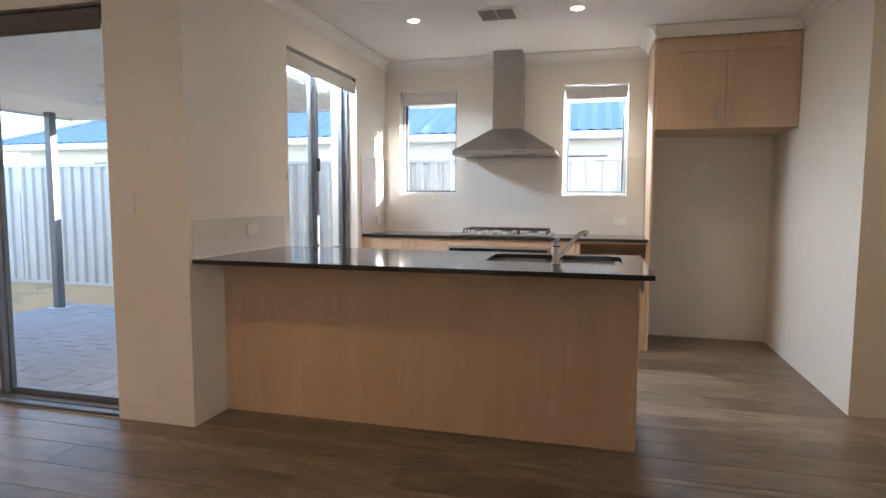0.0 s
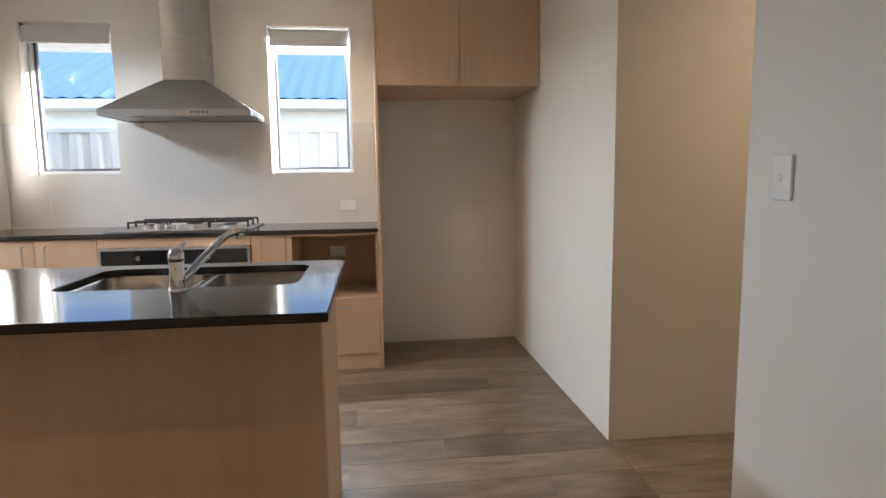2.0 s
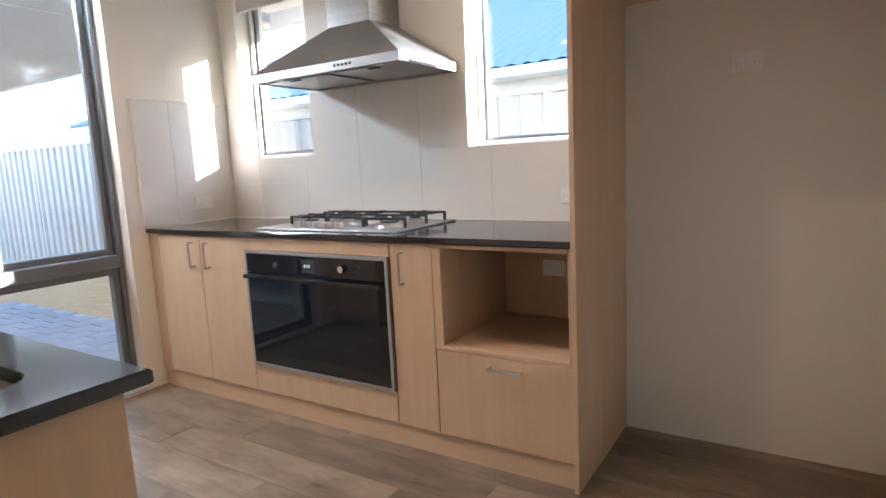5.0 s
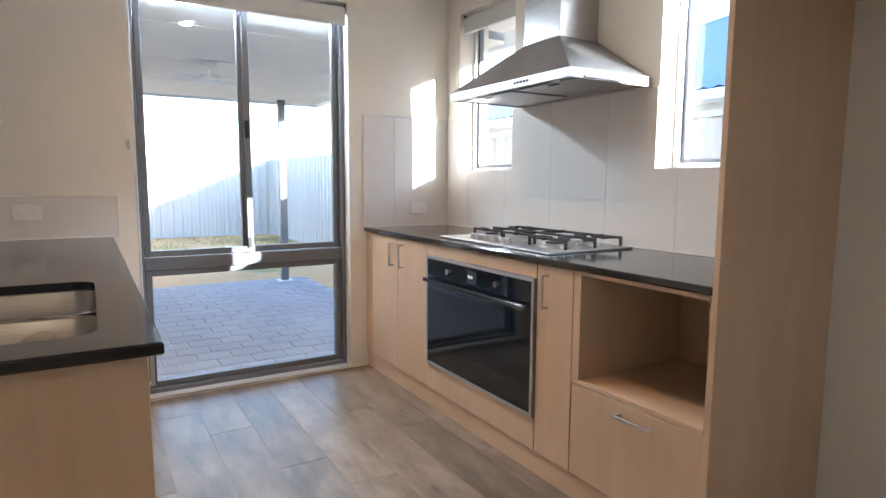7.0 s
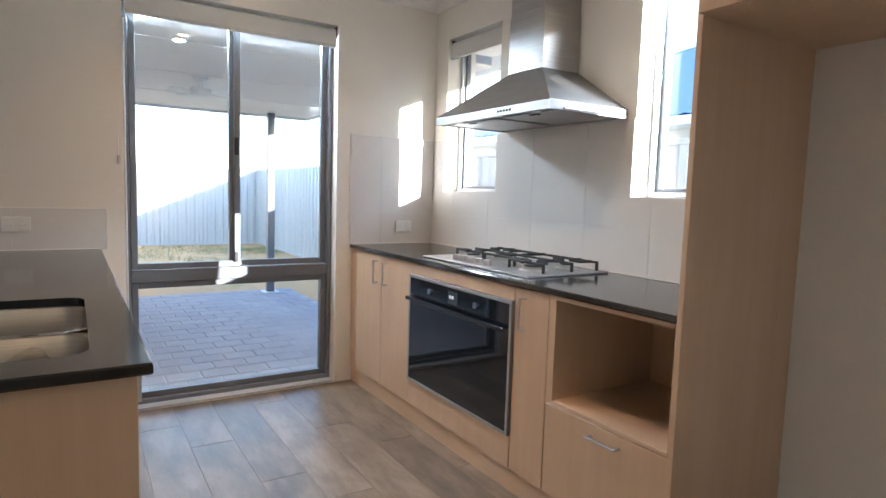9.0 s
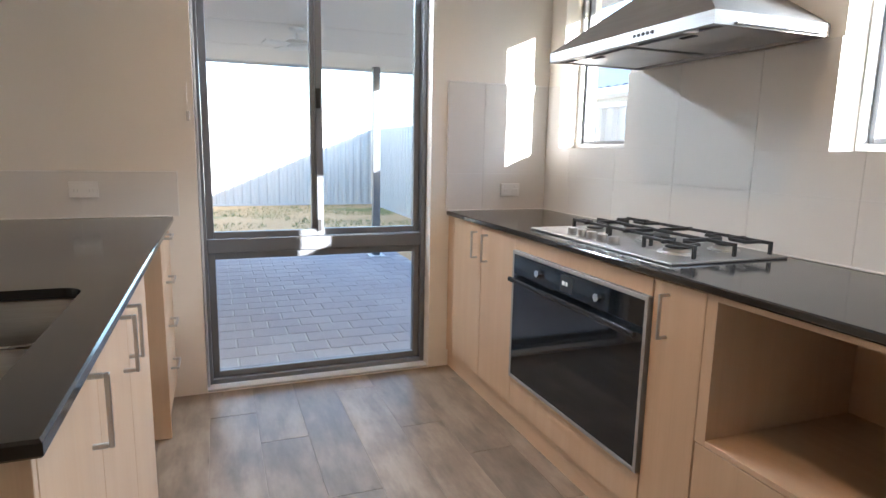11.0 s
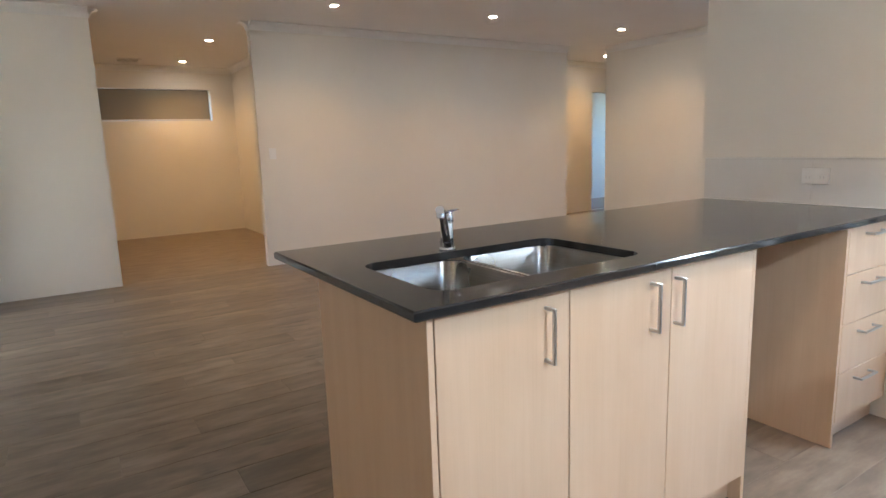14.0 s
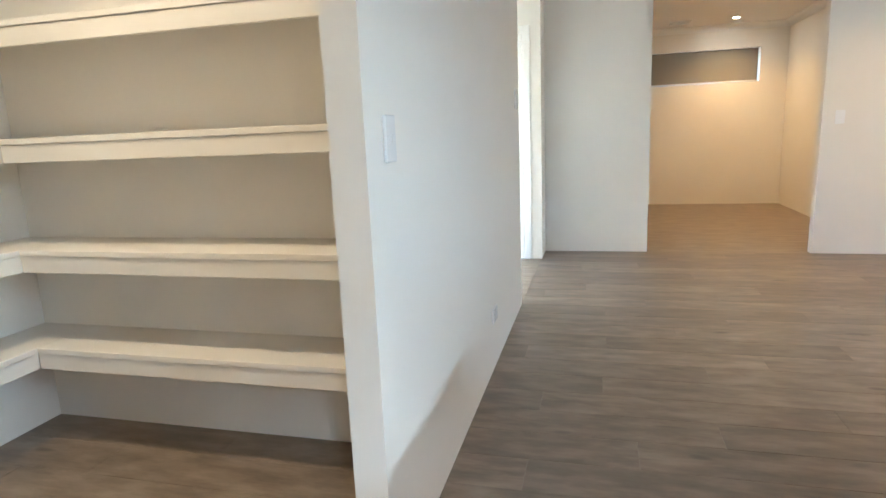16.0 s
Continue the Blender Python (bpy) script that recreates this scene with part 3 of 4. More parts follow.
plate("light_switch", "white single light switch on the nib wall", "switch", (1.80, 3.204, 1.198), "x-", 0.073, 0.116, "switch")
plate("light_switch", "white light switch beside the room opening", "switch", (-0.72, -1.265, 1.20), "y+", 0.073, 0.116, "switch")
plate("light_switch", "white light switch on the wall beside the sliding door", "switch", (-2.02, 3.15, 1.195), "y-", 0.073, 0.116, "switch")
plate("thermostat", "white air-conditioning controller on the nib wall", "thermostat", (1.80, 0.79, 1.395), "x-", 0.085, 0.125, "blank")
plate("power_point", "white double power point low on the nib wall", "power point", (1.80, 1.755, 0.285), "x-", 0.117, 0.073, "double")
plate("power_point", "white double power point low on the living wall", "power point", (-2.95, -1.265, 0.33), "y+", 0.117, 0.073, "double")
plate("power_point", "white double power point on the upstand tiles", "power point", (-1.6495, 3.722, 1.030), "x+", 0.117, 0.073, "double")
plate("power_point", "white double power point on the side splashback", "power point", (-1.6495, 5.845, 1.015), "x+", 0.117, 0.073, "double")
plate("power_point", "white double power point on the splashback", "power point", (0.580, 6.0695, 1.018), "y-", 0.108, 0.073, "double")
plate("power_point", "white double power point in the fridge recess", "power point", (1.243, 6.08, 1.490), "y-", 0.108, 0.073, "double")
plate("power_point", "white double power point inside the microwave niche", "power point", (0.500, 6.038, 0.697), "y-", 0.108, 0.073, "double")


def downlight(x, y, power=DOWNLIGHT_POWER, z=CEIL, color=WARM):
    th = thing("downlight", "round recessed white downlight, lit warm", "downlight", (x, y, z), "ceiling downlights")
    bm = bmesh.new()
    lathe(bm, x, y, [(0.036, z - 0.0005), (0.050, z - 0.001), (0.050, z - 0.006), (0.044, z - 0.010), (0.036, z - 0.008)], 28)
    part("trim_ring", bm, M_TRIM, th, smooth=40)
    part("lens", lathe(bmesh.new(), x, y, [(0.034, z - 0.0005), (0.035, z - 0.009), (0.010, z - 0.0115)], 24), M_LAMP, th, "glowing lens")
    data = bpy.data.lights.new("downlight_beam", "AREA")
    data.shape, data.size, data.energy, data.color, data.spread = "DISK", 0.06, power, color, radians(125)
    lamp = new("downlight_beam", data)
    lamp.location = (x, y, z - 0.014)
    lamp.parent = th
    lamp.matrix_parent_inverse = Matrix.Translation((-x, -y, -z))
    return th


for x, y in DOWNLIGHTS:
    downlight(x, y, DOWNLIGHT_POWER * (0.55 if y > 4 else 0.8 if x < -6 else 1.0 if y < -1.5 else 0.8 if x > 2 else 0.42 if y > 1 else 0.82), CEIL, AMBER if y < -1.5 else PALE if x > 2 else WARM)


def ceiling_vent(x0, x1, y0, y1, label, lean=38):
    th = thing("ceiling_vent", label, "air vent", ((x0 + x1) / 2, (y0 + y1) / 2, CEIL), "air vents")
    bm = bmesh.new()
    w = 0.028
    for a in ((x0, x1, y0, y0 + w), (x0, x1, y1 - w, y1), (x0, x0 + w, y0 + w, y1 - w), (x1 - w, x1, y0 + w, y1 - w)):
        box(bm, *a, CEIL - 0.012, CEIL - 0.0005, 0.003, 1)
    part("vent_frame", bm, M_TRIM, th)
    part("backing", boxed(x0 + w, x1 - w, y0 + w, y1 - w, CEIL - 0.002, CEIL - 0.0005), M_DARK, th, "dark duct opening")
    mx = (x0 + x1) / 2
    part("divider", boxed(mx - 0.006, mx + 0.006, y0 + w, y1 - w, CEIL - 0.011, CEIL - 0.002), M_TRIM, th)
    k = 9
    for i in range(k):
        yy = y0 + w + (y1 - y0 - 2 * w) * (i + 0.5) / k
        for a, b in ((x0 + w, mx - 0.006), (mx + 0.006, x1 - w)):
            s = boxed(a, b, -0.010, 0.010, -0.001, 0.001)
            bmesh.ops.transform(s, matrix=pose(0, yy, CEIL - 0.008, lean), verts=s.verts)
            part("slat", s, M_TRIM, th)
    return th


ceiling_vent(-0.485, -0.185, 4.645, 4.945, "square white ceiling air vent with angled slats")
ceiling_vent(0.09, 0.39, -4.47, -4.17, "square white ceiling air vent in the far room", -38)
ceiling_vent(-3.75, -3.45, 1.75, 2.05, "square white ceiling air vent over the living area", -38)


# ---- kitchen ----
BENCH = 0.90


def d_handle(parent, p, q, out, label="satin nickel bar handle"):
    """A square-section D handle between two points on a front; out is the way off the front."""
    p, q, out = Vector(p), Vector(q), Vector(out)
    way = (q - p).normalized()
    bm = bmesh.new()
    r, reach = 0.0045, 0.030

    def bar_between(a, b):
        lo = [min(a[i], b[i]) - r for i in range(3)]
        hi = [max(a[i], b[i]) + r for i in range(3)]
        box(bm, lo[0], hi[0], lo[1], hi[1], lo[2], hi[2], 0.0015, 1)

    bar_between(p + out * reach, q + out * reach)
    for e in (p, q):
        bar_between(e + out * 0.003, e + out * (reach - 2 * r))
    return part("handle", bm, M_NICKEL, parent, label)


def slab_top(name, label, x0, x1, y0, y1, z0, z1, hole=None, at=None):
    """A stone benchtop with softened edges and, where given, a rounded cut-out."""
    bm = bmesh.new()
    e = 0.004
    outer = [(x1, y1), (x0, y1), (x0, y0), (x1, y0)]

    def loop(pts, z):
        vs = [bm.verts.new((x, y, z)) for x, y in pts]
        return vs, [bm.edges.new((vs[i], vs[(i + 1) % len(vs)])) for i in range(len(vs))]

    inset = [(x1 - e, y1 - e), (x0 + e, y1 - e), (x0 + e, y0 + e), (x1 - e, y0 + e)]
    rings = [loop(inset, z0), loop(outer, z0 + e), loop(outer, z1 - e), loop(inset, z1)]
    for (a, _), (b, _) in zip(rings, rings[1:]):
        for i in range(4):
            bm.faces.new((a[i], a[(i + 1) % 4], b[(i + 1) % 4], b[i]))
    top, bottom = list(rings[-1][1]), list(rings[0][1])
    if hole:
        pts = rounded(*hole, 0.055)
        small = rounded(hole[0] + 0.0, hole[1] - 0.0, hole[2], hole[3], 0.055)
        hv = [loop(pts, z0), loop(small, z1)]
        for i in range(len(pts)):
            bm.faces.new((hv[0][0][i], hv[0][0][(i + 1) % len(pts)], hv[1][0][(i + 1) % len(pts)], hv[1][0][i]))
        top += hv[1][1]
        bottom += hv[0][1]
    bmesh.ops.triangle_fill(bm, edges=top, use_beauty=True, use_dissolve=False)
    bmesh.ops.triangle_fill(bm, edges=bottom, use_beauty=True, use_dissolve=False)
    return tagged(part(name, bm, M_STONE), label, "benchtop")


def front(parent, name, x0, x1, z0, z1, y, out, label="", mat=None):
    """A cabinet door or drawer front 18 mm thick whose face lies at y; out is +1 or -1 along y."""
    g = 0.0015
    a, b = sorted((y, y - out * 0.018))
    return part(name, boxed(x0 + g, x1 - g, a, b, z0 + g, z1 - g, bev=0.0015, seg=1), mat or M_OAK, parent, label)


BF = 5.478          # face of the back run
KICK = 0.100

cab = thing("base_cabinet", "pale oak double-door base cabinet under dark stone benchtop", "cabinet", (-1.22, 5.8, 0), "base cabinets")
part("filler", boxed(-1.657, -1.5765, BF, BF + 0.018, KICK, 0.874), M_OAK, cab)
part("body", boxed(-1.645, -0.875, BF + 0.020, 6.06, KICK, 0.872), M_OAK_SHADED, cab)
d = front(cab, "door", -1.575, -1.214, KICK, 0.872, BF, -1)
d_handle(d, (-1.268, BF, 0.708), (-1.268, BF, 0.834), (0, -1, 0))
d = front(cab, "door", -1.214, -0.868, KICK, 0.872, BF, -1)
d_handle(d, (-1.147, BF, 0.708), (-1.147, BF, 0.834), (0, -1, 0))

ovc = thing("oven_cabinet", "pale oak housing round the built-in oven", "cabinet", (-0.43, 5.8, 0), "base cabinets")
front(ovc, "rail", -0.868, 0.012, 0.812, 0.872, BF, -1)
front(ovc, "lower_panel", -0.868, 0.012, KICK, 0.238, BF, -1)
part("side_panel", boxed(-0.872, -0.866, BF + 0.02, 6.05, KICK, 0.87), M_OAK_SHADED, ovc)
part("side_panel", boxed(0.008, 0.014, BF + 0.02, 6.05, KICK, 0.87), M_OAK_SHADED, ovc)

nar = thing("base_cabinet", "narrow pale oak single-door base cabinet beside the oven", "cabinet", (0.115, 5.8, 0), "base cabinets")
part("body", boxed(0.016, 0.216, BF + 0.020, 6.06, KICK, 0.872), M_OAK_SHADED, nar)
d = front(nar, "door", 0.014, 0.218, KICK, 0.872, BF, -1)
d_handle(d, (0.078, BF, 0.708), (0.078, BF, 0.834), (0, -1, 0))

mic = thing("microwave_cabinet", "pale oak cabinet with an open microwave niche over a deep drawer", "cabinet", (0.5, 5.8, 0), "base cabinets")
part("side_panel", boxed(0.220, 0.256, BF, 6.06, 0.456, 0.872), M_OAK, mic)
part("side_panel", boxed(0.768, 0.782, BF + 0.004, 6.06, KICK, 0.872), M_OAK_SHADED, mic)
part("niche_floor", boxed(0.256, 0.768, BF, 6.04, 0.456, 0.472, bev=0.001, seg=1), M_OAK_FLAT, mic)
# niche back: shade of the recess is in the laminate's darker colour
part("back_panel", boxed(0.256, 0.768, 6.038, 6.056, 0.472, 0.872), M_OAK_SHADED, mic)
part("top_rail", boxed(0.256, 0.768, BF, BF + 0.06, 0.858, 0.872), M_OAK_FLAT, mic)
part("body", boxed(0.224, 0.766, BF + 0.020, 6.04, KICK, 0.454), M_OAK_SHADED, mic)
d = front(mic, "drawer", 0.220, 0.784, KICK, 0.455, BF, -1)
d_handle(d, (0.458, BF, 0.411), (0.586, BF, 0.411), (0, -1, 0))

kick = part("kickboard", boxed(-1.657, 0.783, BF + 0.010, BF + 0.026, 0.001, KICK - 0.002), M_OAK_FLAT)
tagged(kick, "pale oak kickboard along the floor under the back cabinets", "kickboard")
panel = part("end_panel", boxed(0.785, 0.803, 5.462, 6.078, 0.001, 2.448, bev=0.001, seg=1), M_OAK)
tagged(panel, "tall pale oak end panel beside the fridge recess", "end panel")

slab_top("benchtop", "polished charcoal stone benchtop along the back wall", -1.657, 0.784, 5.464, 6.078, 0.876, BENCH)

# overhead cabinet
ovh = thing("overhead_cabinet", "pale oak two-door cabinet over the empty fridge recess", "cabinet", (1.3, 5.75, 1.75))
part("body", boxed(0.805, 1.797, 5.454, 6.078, 1.758, 2.446), M_OAK, ovh)
part("filler", boxed(0.805, 1.797, 5.436, 5.453, 2.332, 2.446), M_OAK, ovh)
d = front(ovh, "door", 0.805, 1.298, 1.757, 2.331, 5.434, -1)
d_handle(d, (1.248, 5.434, 1.795), (1.248, 5.434, 1.921), (0, -1, 0))
d = front(ovh, "door", 1.298, 1.797, 1.757, 2.331, 5.434, -1)
d_handle(d, (1.348, 5.434, 1.795), (1.348, 5.434, 1.921), (0, -1, 0))

# oven
oven = thing("oven", "wide black glass built-in electric oven with steel trim", "oven", (-0.43, 5.8, 0.24))
OX0, OX1, OZ0, OZ1 = -0.862, 0.006, 0.240, 0.811
part("housing", boxed(OX0 + 0.02, OX1 - 0.02, BF + 0.02, 6.03, OZ0 + 0.01, OZ1 - 0.01), M_BLACK, oven)
bm = bmesh.new()
for a in ((OX0, OX0 + 0.014, OZ0, OZ1), (OX1 - 0.014, OX1, OZ0, OZ1), (OX0 + 0.014, OX1 - 0.014, OZ0, OZ0 + 0.014), (OX0 + 0.014, OX1 - 0.014, OZ1 - 0.014, OZ1)):
    box(bm, a[0], a[1], BF - 0.0105, BF + 0.010, a[2], a[3], 0.0006, 1)
part("trim_frame", bm, M_OVEN_TRIM, oven, "brushed steel trim")
part("control_panel", boxed(OX0 + 0.015, OX1 - 0.015, BF - 0.010, BF + 0.012, 0.709, OZ1 - 0.015, bev=0.001), M_BLACK_GLASS, oven)
odoor = part("oven_door", boxed(OX0 + 0.015, OX1 - 0.015, BF - 0.010, BF + 0.012, OZ0 + 0.015, 0.7055, bev=0.001), M_BLACK_GLASS, oven, "black glass oven door")
bm = bmesh.new()
box(bm, OX0 + 0.018, OX1 - 0.018, BF - 0.044, BF - 0.028, 0.680, 0.700, 0.005)
for x in (OX0 + 0.060, OX1 - 0.100):
    box(bm, x - 0.022, x + 0.022, BF - 0.030, BF - 0.009, 0.682, 0.698, 0.003)
part("door_handle", bm, M_BLACK, odoor, "black bar handle")
for x in (-0.633, -0.235):
    k = bmesh.new()
    rod(k, (x, BF - 0.010, 0.752), (x, BF - 0.026, 0.752), 0.0165, 0.0145, 20)
    part("knob", k, M_CHROME, oven, "chrome control knob", 40)
part("display", boxed(-0.475, -0.395, BF - 0.0112, BF - 0.0095, 0.722, 0.782), M_DISPLAY, oven, "small grey display window")
for u, w in ((-0.462, 0.010), (-0.447, 0.004), (-0.437, 0.010)):
    part("digit", boxed(u, u + w, BF - 0.0122, BF - 0.0114, 0.746, 0.760), M_DIGIT, oven, "glowing clock digit")

# gas hob
hob = thing("gas_hob", "steel five-burner gas hob with black cast-iron trivets", "hob", (-0.43, 5.79, BENCH))
bm = bmesh.new()
box(bm, -0.858, 0.004, 5.545, 6.030, BENCH + 0.0005, BENCH + 0.009, 0.004)
part("hob_plate", bm, M_STEEL_H, hob, "brushed steel hob plate")
BURNERS = ((-0.655, 5.735, 0.034), (-0.655, 5.915, 0.028), (-0.405, 5.835, 0.050), (-0.155, 5.715, 0.042), (-0.155, 5.915, 0.028))
for x, y, r in BURNERS:
    ring = part("burner", lathe(bmesh.new(), x, y, [(r + 0.026, BENCH + 0.0085), (r + 0.024, BENCH + 0.013), (r + 0.008, BENCH + 0.015), (r + 0.006, BENCH + 0.025), (r, BENCH + 0.027)], 28), M_NICKEL, hob, "bright steel burner ring", 40)
    part("burner_cap", lathe(bmesh.new(), x, y, [(r, BENCH + 0.0265), (r + 0.002, BENCH + 0.031), (r - 0.006, BENCH + 0.034), (0.004, BENCH + 0.0345)], 28), M_IRON, ring, "black burner cap", 40)
TZ0, TZ1 = BENCH + 0.042, BENCH + 0.053          # underside and top of the trivet bars
for a0, a1 in ((-0.780, -0.534), (-0.528, -0.282), (-0.276, -0.030)):
    bm = bmesh.new()
    mid = (a0 + a1) / 2
    y0 = 5.668 if a0 > -0.3 else 5.712
    # long bars whose outer ends turn down into feet
    for y in (y0, 5.835, 5.992):
        box(bm, a0, a1, y - 0.0056, y + 0.0056, TZ0, TZ1, 0.0015, 1)
        for x, outer in ((a0 + 0.0056, a0 < -0.7), (a1 - 0.0056, a1 > -0.1)):
            if outer or y == y0:
                box(bm, x - 0.0056, x + 0.0056, y - 0.0056, y + 0.0056, BENCH + 0.0095, TZ0 + 0.002, 0.0012, 1)
    # cross bars, broken over each burner
    rs = sorted((y, r) for x, y, r in BURNERS if abs(x - mid) < 0.05)
    at = y0 - 0.028
    for y, r in rs:
        if y - 0.018 > at:
            box(bm, mid - 0.0056, mid + 0.0056, at, y - 0.018, TZ0, TZ1 + 0.002, 0.0015, 1)
        at = y + 0.018
    box(bm, mid - 0.0056, mid + 0.0056, at, 6.006, TZ0, TZ1 + 0.002, 0.0015, 1)
    # short prongs that reach in over the burners
    for y, r in rs:
        for e, f in ((mid - 0.085, mid - 0.020), (mid + 0.020, mid + 0.085)):
            box(bm, e, f, y - 0.0048, y + 0.0048, TZ0 + 0.002, TZ1 + 0.002, 0.0012, 1)
        for e in (mid - 0.085, mid + 0.085):
            near = min((y0, 5.835, 5.992), key=lambda b: abs(b - y))
            box(bm, e - 0.0048, e + 0.0048, *sorted((y - 0.0048 if near > y else y + 0.0048, near)), TZ0 + 0.001, TZ1, 0.001, 1)
    part("trivet", bm, M_IRON, hob, "black cast-iron trivet")
for x in (-0.630, -0.566, -0.502, -0.434, -0.366):
    k = lathe(bmesh.new(), x, 5.612, [(0.0235, BENCH + 0.0088), (0.0235, BENCH + 0.012), (0.0205, BENCH + 0.0135), (0.0198, BENCH + 0.033), (0.0180, BENCH + 0.0360), (0.004, BENCH + 0.0365)], 24)
    part("knob", k, M_NICKEL, hob, "silver gas knob", 40)

# rangehood
HC, HZ = -0.418, 1.600
hood = thing("rangehood", "brushed steel pyramid rangehood with a square flue", "rangehood", (HC, 6.08, HZ))
x0, x1, y0, y1 = HC - 0.444, HC + 0.444, 5.604, 6.066
bm = bmesh.new()
c0, c1, d0 = HC - 0.125, HC + 0.125, 5.835


def ring_at(z, a0, a1, b0, b1):
    return [bm.verts.new(p) for p in ((a0, b0, z), (a1, b0, z), (a1, b1, z), (a0, b1, z))]


levels = [ring_at(HZ, x0, x1, y0, y1), ring_at(HZ + 0.038, x0, x1, y0, y1), ring_at(HZ + 0.042, x0 + 0.004, x1 - 0.004, y0 + 0.004, y1)]
levels.append(ring_at(HZ + 0.247, c0, c1, d0, y1))
for a, b in zip(levels, levels[1:]):
    for i in range(4):
        bm.faces.new((a[i], a[(i + 1) % 4], b[(i + 1) % 4], b[i]))
bm.faces.new(levels[-1])
inner = ring_at(HZ, x0 + 0.020, x1 - 0.020, y0 + 0.020, y1 - 0.010)
up = ring_at(HZ + 0.012, x0 + 0.022, x1 - 0.022, y0 + 0.022, y1 - 0.012)
for a, b in ((levels[0], inner), (inner, up)):
    for i in range(4):
        bm.faces.new((a[i], a[(i + 1) % 4], b[(i + 1) % 4], b[i]))
bm.faces.new(up)
canopy = part("canopy", bm, M_STEEL_H, hood, "brushed steel canopy")
part("flue", boxed(c0, c1, d0, 6.066, HZ + 0.246, CEIL - 0.004, bev=0.0015, seg=1), M_STEEL, hood, "brushed steel flue")
part("flue_sleeve", boxed(c0 - 0.003, c1 + 0.003, d0 - 0.003, 6.067, HZ + 0.2465, HZ + 0.52, bev=0.0015, seg=1), M_STEEL, hood)
for i in range(2):
    fx = HC + (-0.24 if i == 0 else 0.24)
    flt = part("grease_filter", boxed(fx - 0.215, fx + 0.215, y0 + 0.075, y1 - 0.04, HZ + 0.004, HZ + 0.0115, bev=0.002, seg=1), M_STEEL, hood)
    part("filter_catch", boxed(fx - 0.03, fx + 0.03, y0 + 0.09, y0 + 0.11, HZ + 0.001, HZ + 0.004), M_DARK, flt)
for i in (-1, 1):
    part("hood_light", rod(bmesh.new(), (HC + i * 0.30, y0 + 0.050, HZ + 0.0115), (HC + i * 0.30, y0 + 0.050, HZ + 0.004), 0.024, seg=20), M_TRIM, hood, "unlit round hood lamp")
for i in range(5):
    part("button", rod(bmesh.new(), (HC + 0.10 + 0.022 * i, y0 + 0.001, HZ + 0.020), (HC + 0.10 + 0.022 * i, y0 - 0.004, HZ + 0.020), 0.006, seg=12), M_DARK, hood, "small black button")

# ---- peninsula ----
PI, PO, PX = 4.055, 3.440, 0.602     # kitchen face, living face, end face
slab_top("benchtop", "polished charcoal stone peninsula benchtop with undermount sink cut-out", -1.657, 0.643, 3.168, 4.079, 0.876, BENCH, (-0.176, 0.524, 3.562, 3.978))
bp = part("back_panel", boxed(-1.657, PX - 0.002, PO, PO + 0.018, 0.001, 0.875), M_OAK)
tagged(bp, "wide pale oak panel facing the living area", "panel")
ep = part("end_panel", boxed(PX - 0.016, PX, PO + 0.019, PI, 0.001, 0.875, bev=0.001, seg=1), M_OAK)
tagged(ep, "pale oak end panel of the peninsula", "end panel")
snk = thing("sink_cabinet", "pale oak three-door sink cabinet under dark stone", "cabinet", (0.0, 3.75, 0), "peninsula cabinets")
bm = bmesh.new()
box(bm, -0.590, PX - 0.018, PO + 0.020, 3.53, KICK, 0.874)
box(bm, -0.590, PX - 0.018, 3.53, PI - 0.020, KICK, 0.66)
part("body", bm, M_OAK_SHADED, snk)
part("side_panel", boxed(-0.608, -0.592, PO + 0.020, PI - 0.001, 0.001, 0.875), M_OAK, snk)
for a, b, hx in ((0.198, 0.584, 0.276), (-0.190, 0.198, -0.103), (-0.592, -0.190, -0.206)):
    d = front(snk, "door", a, b, KICK, 0.873, PI, 1)
    d_handle(d, (hx, PI, 0.709), (hx, PI, 0.838), (0, 1, 0))
part("kickboard", boxed(-0.592, PX - 0.018, PI - 0.062, PI - 0.046, 0.001, KICK - 0.002), M_OAK_FLAT, snk)
drw = thing("drawer_cabinet", "pale oak four-drawer cabinet against the window wall", "cabinet", (-1.43, 3.75, 0), "peninsula cabinets")
part("side_panel", boxed(-1.222, -1.206, PO + 0.020, PI - 0.001, 0.001, 0.875), M_OAK, drw)
part("body", boxed(-1.655, -1.223, PO + 0.020, PI - 0.020, KICK, 0.874), M_OAK_SHADED, drw)
for z0, z1, hz in ((0.690, 0.873, 0.838), (0.495, 0.690, 0.648), (0.300, 0.495, 0.453), (KICK, 0.300, 0.260)):
    d = front(drw, "drawer", -1.655, -1.223, z0, z1, PI, 1)
    d_handle(d, (-1.480, PI, hz), (-1.352, PI, hz), (0, 1, 0))
part("kickboard", boxed(-1.655, -1.223, PI - 0.062, PI - 0.046, 0.001, KICK - 0.002), M_OAK_FLAT, drw)

# sink: two pressed bowls under the stone
sink = thing("sink", "double-bowl undermount stainless steel sink", "sink", (0.18, 3.78, 0.87))
ZT = 0.8755


